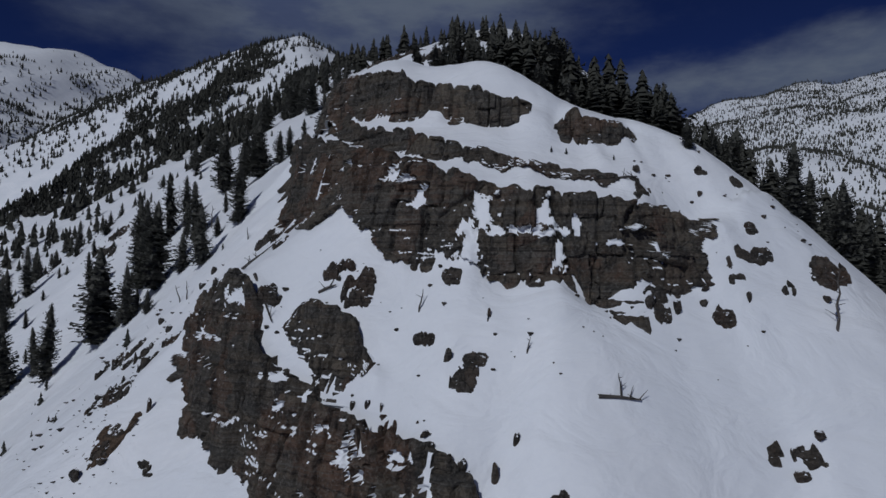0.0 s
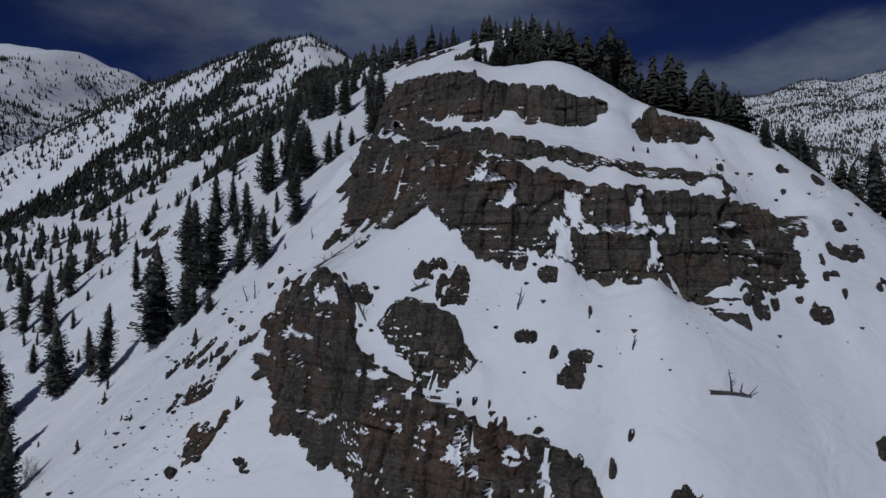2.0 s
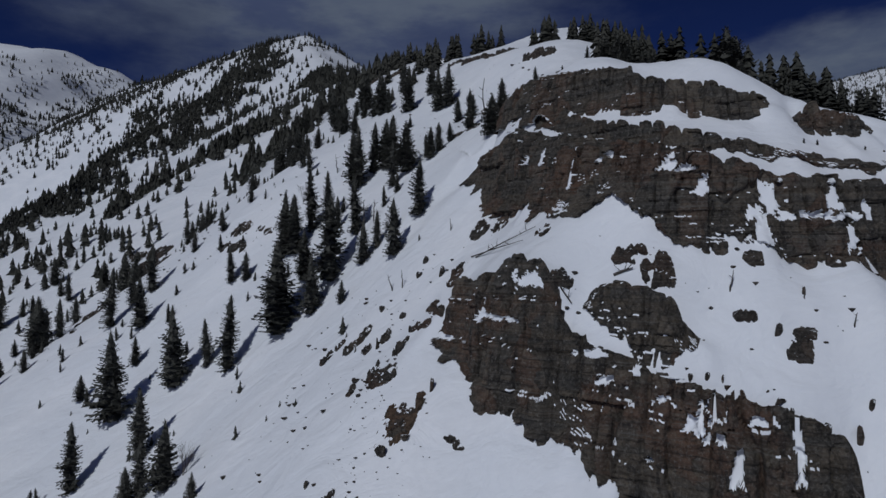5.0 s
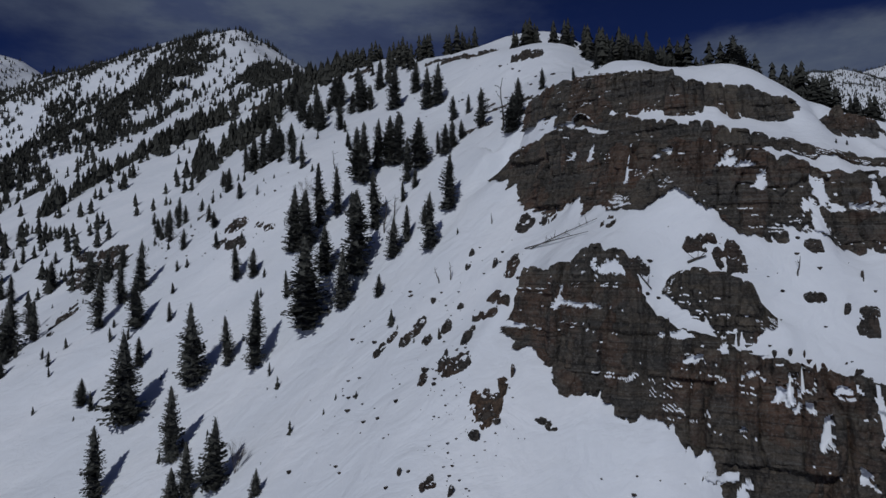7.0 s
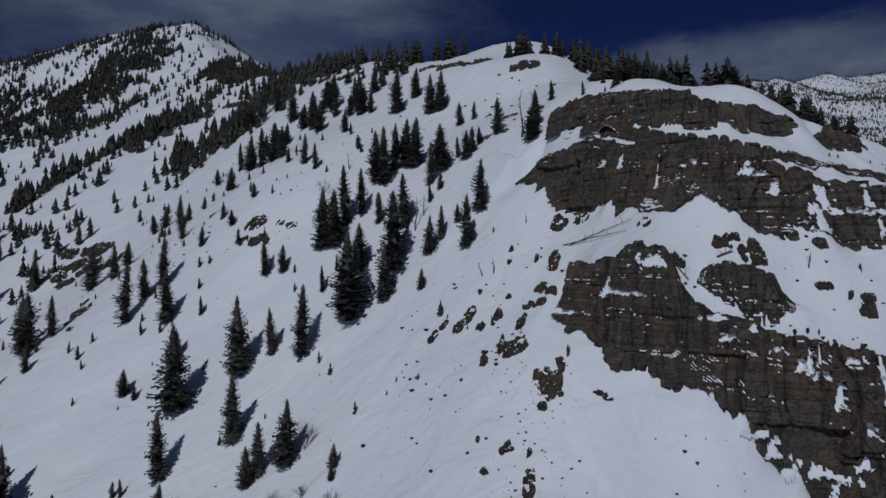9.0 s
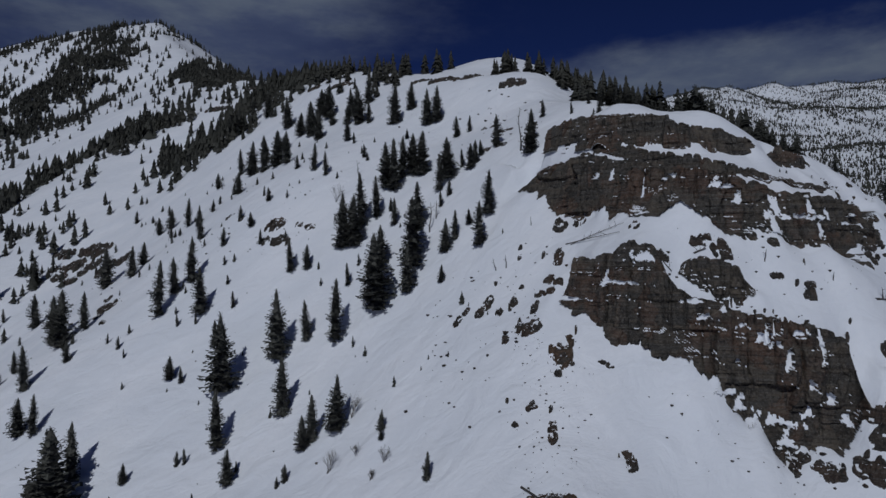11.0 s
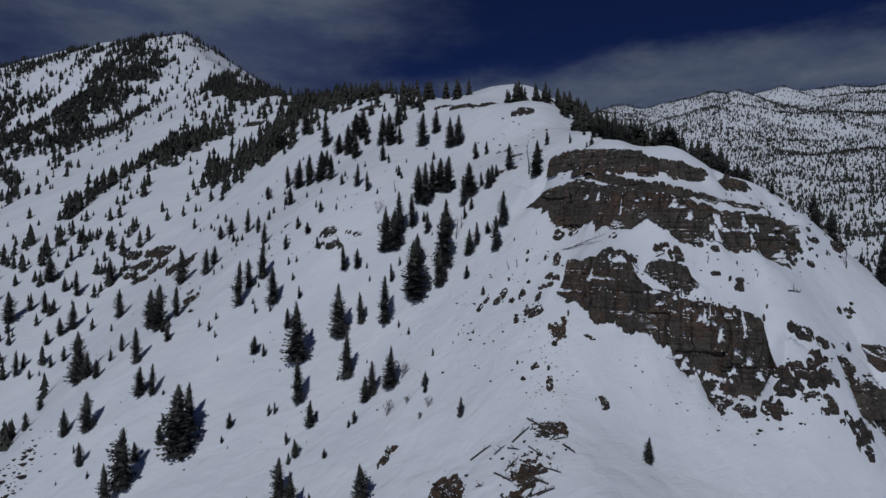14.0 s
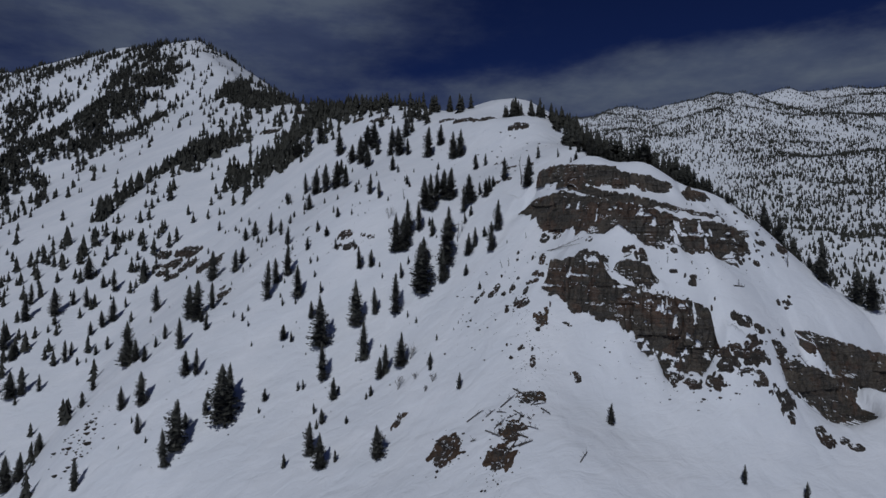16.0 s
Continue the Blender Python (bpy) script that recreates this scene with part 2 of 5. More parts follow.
def profiled(plan, foot, brow, step=0.6):
    """A wall's line: plan points with the heights of its foot and brow, given by (metres along it, height)."""
    p = dense(plan, step)[:, :2]
    s = np.concatenate([[0], np.cumsum(np.hypot(*np.diff(p, axis=0).T))])
    lo, hi = np.interp(s, *np.array(foot).T), np.interp(s, *np.array(brow).T)
    ends = np.minimum(s - max(0, min(foot[0][0], brow[0][0])), min(s[-1], max(foot[-1][0], brow[-1][0])) - s)
    hi = lo + np.maximum(hi - lo, 0.1) * np.clip(0.12 + ends / 1.2, 0.05, 1)
    return [tuple(r) for r in np.c_[p, lo, hi]]


# rock walls, from the west end of each to its east end: plan, and foot and brow as (metres along, height)
UPPER_WALL = profiled([(-19.8, 83), (-18.5, 78), (-16.2, 70), (-14.2, 64.5), (-10.5, 58.2), (-7, 53.9), (-3.8, 51.3), (0, 49.7), (5.1, 48.1), (10.6, 47.2), (14.8, 47.2), (18.2, 48.5), (20.4, 49.5), (22, 50.2), (23.4, 51)],
    [(4.9, 48.4), (5.7, 48.2), (7.1, 47.3), (8.8, 46.6), (9.7, 45.6), (12.5, 44), (14.2, 43.6), (17.3, 43.2), (19.4, 43.2), (20.3, 44.1), (21.4, 44), (22.2, 42.7), (23.7, 43.1), (24.5, 43.1), (27, 42.2), (28.4, 42.7), (29.5, 42.3), (30.8, 43.2), (32.4, 44.3), (33.5, 43.1), (34.3, 42.5), (37.1, 39.7), (37.9, 40), (38.8, 39.4), (39.7, 39.7), (40.8, 40.2), (42.1, 40.4), (43.3, 40.4), (44.8, 38.3), (46.3, 38), (47.6, 38.9), (48.6, 39.3), (49.7, 39.2), (50.5, 38.1), (51.9, 37.2), (52.9, 37.2), (54.1, 37.9), (55, 38), (56.6, 37.7), (57.5, 38.2), (59, 38.5), (59.7, 39.1), (60.5, 40.3), (61.5, 41.5), (62.5, 42.4)],
    [(2.1, 49), (4.5, 50.8), (5.9, 51.7), (9, 52.4), (12.1, 52.7), (15.5, 52.9), (17.6, 52.7), (20.7, 51.9), (25.3, 51.1), (28.2, 50.3), (30, 49.7), (32.3, 49), (36, 48.3), (37.6, 47.9), (39, 47.7), (40.6, 47.1), (42.5, 46.5), (44.9, 45.7), (46.6, 45.8), (49.5, 44.9), (51.2, 44.8), (52.8, 44.7), (54.3, 44.7), (56.4, 44.2), (58.1, 44.2), (60.3, 43.6), (61.9, 43.2), (64, 42.9), (66, 42.7)])
LOWER_WALL = profiled([(-23, 59.2), (-22, 57.2), (-19.7, 53.4), (-17.2, 50.2), (-14.4, 47.4), (-11.3, 45), (-8.7, 42.7), (-6.2, 41.1), (-2.8, 39.1), (0.2, 37.4), (2.7, 36), (4.2, 35.2)],
    [(0.9, 30.5), (1.5, 30.1), (2.8, 29.4), (4.5, 29.2), (6.4, 27.5), (8, 27.1), (8.7, 26.2), (9.9, 26.3), (11.5, 26.3), (12.7, 24.9), (13.6, 24.5), (14.9, 23.8), (16.1, 24.5), (16.9, 24), (19, 22.4), (20.2, 22), (20.9, 20.5), (22.5, 17), (23.9, 17.4), (26.5, 12.9), (28.3, 13.8), (30, 14.7), (32.4, 14.5), (34.1, 16.6), (34.9, 18.9)],
    [(-1.4, 33.5), (-0.6, 34.8), (1.2, 36.2), (5.8, 36.8), (7.6, 37.5), (8.7, 38.4), (9.9, 38.7), (11.8, 38.2), (12.6, 37.9), (14.2, 34.6), (15.1, 33.6), (17.1, 31.7), (18.7, 31.4), (19.7, 31.1), (21, 30.6), (21.9, 29.9), (22.8, 29.7), (23.6, 29.3), (24.5, 29.6), (25.4, 29.3), (26.6, 29.1), (27.7, 28.7), (29.2, 28.5), (30.2, 28.7), (31.2, 27.9), (32.2, 27.5), (33.2, 27.2), (34.6, 26.7), (35.6, 22)])
TIER = profiled([(-12, 49.7), (-10.5, 47.9), (-7.8, 46), (-5.2, 44.1), (-3, 42.7)],
    [(1, 34.3), (1.7, 34.1), (2.3, 33.5), (3.1, 33.1), (3.8, 32.6), (4.9, 32.1), (6.2, 31.9), (7.7, 31.6), (8.4, 31.5), (9.6, 31.8), (10.6, 31.7)],
    [(-0.4, 34.7), (1.6, 36.5), (2.9, 36.6), (4.1, 36.3), (5.3, 36.2), (6.7, 35.8), (7.9, 35.4), (8.4, 33.4), (9.6, 32.4), (10.2, 32.1)])
SECOND_BAND = profiled([(-12.9, 70.5), (-11.4, 66.6), (-7.8, 60.3), (-4.4, 56.7), (-1.5, 54.8), (1.7, 53.4), (4.7, 52.4), (9.1, 51.4), (14.5, 50.7), (17, 50.6)],
    [(1.1, 54), (4.3, 53.3), (5.4, 52.6), (8, 52.1), (10.3, 51.5), (13, 50.3), (14.8, 49.7), (16.7, 49.4), (17.9, 49.6), (18.9, 49.1), (20, 48.9), (21.9, 48.7), (22.9, 48.5), (24.3, 48.1), (25.6, 47.8), (27, 47.3), (29.2, 47.6), (30.4, 46.8), (31.7, 46.6), (33.4, 46.4), (35, 45.9), (36.4, 46.4), (37.5, 46.2), (39, 45.9)],
    [(1.1, 55.5), (3.6, 54.8), (4.7, 54.4), (7.4, 54.1), (9.7, 53.4), (11.9, 52.7), (12.9, 52.7), (15.2, 52), (16.4, 51.6), (17.8, 51.6), (18.9, 51.2), (20, 50.8), (21.6, 50.4), (22.6, 50.1), (24.1, 49.6), (25.5, 49.3), (26.4, 48.9), (27.8, 48.4), (29.2, 48.3), (31, 47.9), (31.9, 47.7), (33.7, 47.4), (34.8, 47.3), (36.8, 46.9), (38.6, 46.8), (40.2, 46.2)])
CAP_BAND = profiled([(-15.2, 81), (-14.1, 77.1), (-11.9, 70.6), (-10.2, 66.9), (-8.3, 65), (-4.3, 61.6), (-2.1, 60.5), (1.1, 59.2), (4.2, 58.2), (7.8, 57.6), (9, 57.3)],
    [(0.5, 58), (3.6, 56.9), (5.9, 57.4), (8.1, 56.3), (10, 56.1), (11.6, 57), (14.3, 57.1), (16.5, 56.5), (17.2, 55.1), (19.2, 54.5), (20.7, 54.3), (21.6, 54.6), (22.5, 54), (23.6, 53.8), (24.5, 54.2), (26, 54.6), (27.4, 54.5), (28.7, 53.1), (29.5, 53.3), (31.5, 52.7), (32.2, 52.5), (34.1, 52.6), (34.9, 53.5), (36.8, 53.9)],
    [(-1.3, 59.1), (-0.2, 59.9), (2, 60.1), (3.9, 60.3), (6.4, 60.6), (9.8, 60.6), (14.7, 59.7), (16.4, 59.3), (17.8, 59.2), (19, 59.2), (21, 59), (23.1, 58.7), (24.8, 57.5), (25.8, 57.5), (27, 57.1), (28.4, 56.8), (29.8, 56.7), (30.8, 56.4), (31.9, 56.2), (33.2, 55.2), (34.5, 55.1), (35.8, 54.7), (36.8, 54.3)])
EAST_BAND = profiled([(9.4, 57), (11.5, 56.4), (14, 56.2), (17.5, 56.7), (18.6, 57)],
    [(-0.3, 52), (0.6, 51.6), (1.3, 51.4), (2.1, 51.3), (2.8, 51), (3.9, 51), (6.3, 50.9), (7.1, 51.2), (7.6, 50.6), (8.1, 51)],
    [(-0.3, 52.3), (0.3, 52.7), (1.1, 52.5), (1.8, 53.5), (2.3, 53.7), (3.3, 53.4), (3.8, 53.1), (4.3, 52.8), (5.6, 52.9), (6.9, 52.5), (7.8, 52.2), (8.5, 52)])
EAST_WALL = [(21.2, 34.4, 21.3, 22.3), (23.4, 34, 19.6, 22), (25.2, 33.8, 17.6, 21.6), (27.5, 33.5, 15.4, 20.9), (31.6, 33.2, 12.0, 19.6), (36.3, 33, 7.8, 18.1), (40.5, 33.2, 4, 16.7), (47, 34.5, 3, 14), (53, 36.5, 6, 9)]
SPUR_WALL = [(12.2, 30.6, 14.5, 15.2), (13.4, 30.3, 11.9, 17.3), (15.5, 30, 10.9, 17.3), (19.2, 29.7, 7.9, 16), (23, 29.5, 5, 14), (27, 29.5, 4.2, 11.4), (31, 29.5, 4, 7), (32.4, 29.6, 4.6, 4.9)]
# snow lodged in the faces: (metres along, height, half width, half height)
UPPER_SNOW = [(43.3, 41.4, 0.6, 1.2), (49.7, 40.4, 0.4, 1.1), (43.7, 43.7, 0.91, 1.56), (48.6, 43.8, 0.44, 1.19), (49.8, 42.1, 0.9, 0.38), (50.9, 42.5, 0.31, 1.01), (36.2, 47.1, 0.63, 0.65), (37.5, 46.5, 0.67, 0.32), (38.9, 44.9, 0.58, 0.72), (30.7, 48.3, 0.84, 0.4), (53.5, 41.3, 0.92, 0.25), (56.5, 40.7, 0.27, 0.5), (55.1, 42.5, 0.86, 0.29), (46.7, 42.2, 1, 0.3), (30.8, 39, 0.45, 0.5), (44.9, 45.2, 0.32, 0.22), (26.9, 47.2, 0.17, 1.9), (21.5, 49.4, 0.32, 1.13), (19, 49.5, 0.34, 0.58)]
LOWER_SNOW = [(25.8, 27.7, 0.99, 1.25), (31.3, 27.3, 0.26, 0.96), (29.1, 27.6, 0.48, 0.32), (6.9, 34.2, 0.4, 1.18), (9, 33.5, 2.18, 0.24), (1.7, 31.2, 3.17, 0.21), (11.2, 37, 1.57, 0.73), (18.9, 29.4, 0.75, 0.33), (22.3, 24.3, 0.32, 0.23), (17.3, 31.3, 0.93, 0.25), (23, 28.5, 0.55, 0.46), (20.7, 30.3, 0.39, 0.4), (30, 27.7, 0.2, 0.35), (26.9, 28.1, 0.22, 0.65), (22.5, 19.5, 0.61, 0.79), (24.3, 18.2, 0.44, 0.63), (26.4, 17.5, 1.79, 0.63), (29.4, 18.4, 0.7, 0.62), (27.1, 15.6, 0.64, 0.94), (21.2, 20.8, 0.98, 0.4), (31.8, 20.5, 0.56, 0.77), (31.5, 24.7, 0.35, 1.08), (30, 21.6, 0.42, 0.62), (33.4, 17.9, 0.55, 0.61), (27.9, 24.6, 0.36, 1.25)]
WALLS = [(UPPER_WALL, 3.0, 4.5), (LOWER_WALL, 3.0, 6.0), (EAST_WALL, 3.0, 4.0), (TIER, 1.6, 2.2), (CAP_BAND, 1.6, 2.5), (SECOND_BAND, 1.2, 1.6), (EAST_BAND, 1.2, 2.2), (SPUR_WALL, 2.6, 3.0)]
GULLY = [(-90, 290, 4), (-150, 250, 20), (-172, 190, 26), (-185, 110, 26), (-210, 30, 26)]


def smooth(u):
    u = np.clip(u, 0, 1)
    return u * u * (3 - 2 * u)


def eased(v):
    """Values along a closely sampled line with their short swings taken out."""
    if len(v) < 17:
        return v
    w = np.hanning(11)
    return np.convolve(np.pad(v, 5, "edge"), w / w.sum(), "valid")


def walled(x, y, surface, walls):
    """The surface, drawn down to the foot and up to the brow of each wall."""
    h = surface(x, y)
    for n, (line, width, reach) in enumerate(walls):
        key = line[0][:2]
        if key not in FITS:
            a = np.array(line)
            run = np.gradient(a[:, :2], axis=0)
            run /= np.linalg.norm(run, axis=1)[:, None]
            ox, oy = run[:, 1] * width / 2, -run[:, 0] * width / 2
            toe = 1.0 + 0.5 / width if width > 2.5 else 1.0
            low = (a[:, 2] - 0.06 * width - walled(a[:, 0] + toe * ox, a[:, 1] + toe * oy, surface, walls[:n])) * np.exp((toe - 1) * width / 2 / reach)
            high = a[:, 3] - walled(a[:, 0] - ox, a[:, 1] - oy, surface, walls[:n])
            gone = np.concatenate([[0], np.cumsum(np.hypot(*np.diff(a[:, :2], axis=0).T))])
            run_out = smooth(np.minimum(gone, gone[-1] - gone) / 1.6)
            low, high = low * run_out, high * run_out
            FITS[key] = np.c_[a[:, :2], eased(low), eased(high), low - eased(low)]
        fit = FITS[key]
        lo, hi = fit[:, :2].min(0) - 7 * reach, fit[:, :2].max(0) + 7 * reach
        near = (x > lo[0]) & (x < hi[0]) & (y > lo[1]) & (y < hi[1])
        if not near.any():
            continue
        d, side, (low, high, low_jag) = along(fit, x[near], y[near])
        f = smooth(0.5 + d * side / width)
        away = np.maximum(d - width / 2, 0)
        h[near] += (low + (high - low) * f) * np.exp(-away / reach) + (low_jag * (1 - f)) * np.exp(-away / (0.45 * width))
    return h
FITS = {}


def planes(x, y):
    west = 39.5 + 0.70 * (x + 50) + 0.50 * (y - 100)
    south = 36.0 + 1.12 * (y - 45) + 0.05 * x
    east = 61.5 + 0.37 * (y - 66) - 0.55 * (x - 3)
    north = 89.0 + 0.25 * (y - 145)
    h = smin(west, south, 10)
    h = smin(h, east, 6)
    d, _, (deep,) = along(GULLY, x, y)
    return smin(h, north, 8) - deep * np.exp(-(d / 30) ** 2)
# swells and hollows of the snow: (x, y, reach, rise)
WEST_SWELLS = [
    (-28, 70, 14, -1.3), (-34, 50, 14, -0.9), (-55, 45, 20, -1), (-55, 70, 18, -4.3),
    (-72, 85, 20, -2.7), (-95, 80, 22, 1.3), (-85, 110, 20, -1.9), (-110, 110, 25, 9.1),
    (-60, 130, 20, 7.5), (-40, 105, 20, -0.9), (-25, 140, 18, -0.6), (-125, 210, 30, -5.3),
    (-30, 25, 20, -2.9), (-23, 43, 7, -1.6), (-50, 44, 10, -1.6), (-142, 222, 18, 5.3), (-185, 340, 45, -14), (-31, 212, 20, 4)]
SOUTH_SWELLS = [
    (-20, 95, 14, 2.8), (-5, 125, 18, -7.1), (-10, 30, 12, -4.1), (15, 30, 14, -7.7),
    (5, 42, 9, 5.9), (20, 45, 9, 2), (36, 52, 12, -3.3), (-18, 80, 9, 1.2),
    (-20, 36, 9, -7.2), (-6, 142, 11, 7.1), (7, 128, 10, 6.1), (-8, 69, 6, 8.9),
    (4, 62, 5, 6.5), (13, 60, 6, 1), (22, 57, 7, 6), (8, 74, 8, -4.1),
    (20, 66, 9, -1.8), (22, 30, 8, -1.5), (10, 33, 6, 4.4), (33, 140, 15, 8.5), (17.2, 168.3, 15.8, 11.7),
    (-2.9, 145.9, 8.5, -4.4), (34, 52, 7, 3.4), (9.5, 43, 2.6, 1.6)]


def swells(x, y):
    out = np.zeros(np.shape(x))
    for sx, sy, r, a in WEST_SWELLS + SOUTH_SWELLS:
        out += a * np.exp(-((x - sx) ** 2 + (y - sy) ** 2) / (2 * r * r))
    return out


PEAK = [(-70, 365, 146), (-95, 450, 178), (-125, 600, 232), (-200, 801, 340), (-248, 815, 339), (-341, 930, 358), (-508, 1025, 337), (-560, 1110, 270), (-610, 1230, 150)]
FAR_WEST = [(-2300, 2300, 900), (-1593, 2200, 860), (-1309, 2200, 750), (-1054, 2200, 676), (-700, 2300, 500)]
FAR_EAST = [(560, 1900, 400), (875, 1840, 532), (1080, 1800, 590), (1412, 1720, 630), (1916, 1590, 650), (2600, 1400, 680)]


# a wooded spur of the peak, with a side valley west of it: (x, y, width of the wood)
SPUR = [(-372, 345, 22), (-330, 415, 27), (-293, 476, 28), (-283, 512, 27), (-261, 535, 25), (-241, 580, 24), (-221, 628, 19), (-209, 688, 12)]


def land(x, y):
    """Height of the snow, before the small relief."""
    h = planes(x, y) + swells(x, y)
    h = smin(h, 140 - 0.5 * (y - 400), 30)
    far = smooth((np.hypot(x + 20, y - 90) - 190) / 400)
    rough = (6 * fbm(x / 90, y / 90, 4, 11) - 7) * far
    d, side, _ = along(SPUR, x, y)
    west = np.where(side > 0, d, 0)
    side_valley = 95 * smooth((west - 8) / 110) * (1 - smooth((west - 230) / 260)) * smooth((790 - y) / 170)
    h = smax(h, ridge(PEAK, x, y, 0.72) + rough - side_valley, 10)
    rough = 30 * fbm(x / 260, y / 260, 5, 31) - 42 * np.abs(vnoise(x / 210, y / 330, 5)) + 12
    h = smax(h, ridge(FAR_WEST, x, y, 0.52) + rough, 20)
    h = smax(h, ridge(FAR_EAST, x, y, 0.40) + 0.8 * rough, 20)
    return smax(h, -110 + 0.03 * np.hypot(x, y) + 0.5 * rough, 25)


def ground(x, y):
    x, y = np.asarray(x, float), np.asarray(y, float)
    h = walled(x, y, land, WALLS)
    near = 1 - smooth((np.hypot(x + 20, y - 80) - 150) / 120)
    h = h + near * (0.26 * fbm(x / 9, y / 7, 4, 3) + 0.35 * vnoise(x / 22, y / 16, 8) + 0.07 * fbm(x / 1.6 + y / 5, y / 2.4, 2, 9))
    # snow fans banked against the feet of the walls
    for line, width, reach in WALLS[2:3]:
        far = np.concatenate([[0], np.cumsum([math.dist(p[:2], q[:2]) for p, q in zip(line, line[1:])])])
        d, side, (s, rise) = along([(*p[:2], f, p[3] - p[2]) for p, f in zip(line, far)], x, y)
        out = np.where(side < 0, d, -d)
        fan = np.maximum(vnoise(s / 3.2 + 5, s * 0 + line[0][0], 15) + 0.3 * vnoise(s / 1.2, s * 0 + 3, 16) - 0.1, 0)
        h = h + np.minimum(fan * 2.4, 0.36 * rise) * (width / 3.0) * smooth((out + 0.2) / 2.0) * np.exp(-np.maximum(out - 2.2, 0) / 1.7)
    return h


def height(x, y):
    return float(ground(np.array([x]), np.array([y]))[0])


def spread(lo, hi, step, first, last, grow):
    """Line positions: even from lo to hi, then ever wider apart out to first and last."""
    mid = np.arange(lo, hi + step, step)
    out, s, v = [], step, mid[-1]
    while v < last:
        s *= grow
        v += s
        out.append(v)
    back, s, v = [], step, lo
    while v > first:
        s *= grow
        v -= s
        back.append(v)
    return np.array(back[::-1] + list(mid) + out)


def sheet(name, xs, ys, zs, material):
    me = bpy.data.meshes.new(name)
    nx, ny = len(xs), len(ys)
    co = np.empty((ny, nx, 3), np.float32)
    co[..., 0], co[..., 1], co[..., 2] = xs[None, :], ys[:, None], zs
    i = (np.arange(ny - 1)[:, None] * nx + np.arange(nx - 1)[None, :]).ravel()
    quads = np.stack([i, i + 1, i + nx + 1, i + nx], 1)
    fill(me, co.reshape(-1, 3), quads)
    me.materials.append(material)
    return new(name, me)


def fill(me, co, faces, smooth_faces=True):
    k = faces.shape[1]
    me.vertices.add(len(co))
    me.vertices.foreach_set("co", np.asarray(co, np.float32).ravel())
    me.loops.add(faces.size)
    me.loops.foreach_set("vertex_index", faces.astype(np.int32).ravel())
    me.polygons.add(len(faces))
    me.polygons.foreach_set("loop_start", np.arange(0, faces.size, k, dtype=np.int32))
    me.polygons.foreach_set("use_smooth", np.full(len(faces), smooth_faces))
    me.update(calc_edges=True)
    me.validate()


gx = np.concatenate([spread(-125, -28, 0.62, -4600, -28, 1.024), np.arange(-27.6, 27, 0.36), spread(27, 56, 0.62, 27, 4600, 1.024)])
gy = np.concatenate([spread(16, 27, 0.62, -900, 27, 1.024), np.arange(27.8, 84, 0.36), spread(84, 150, 0.62, 84, 4600, 1.024)])
gx, gy = np.unique(gx), np.unique(gy)
gz = np.stack([ground(gx, np.full(len(gx), v)) for v in gy])
tagged(sheet("ground", gx, gy, gz, SNOW), "wind-smoothed white snow over steep mountain slopes", "snow", kind="structure")


# ---- rock ----


def cell(k, i, seed):
    return lattice(np.asarray(k, np.int64), np.asarray(i, np.int64), seed)


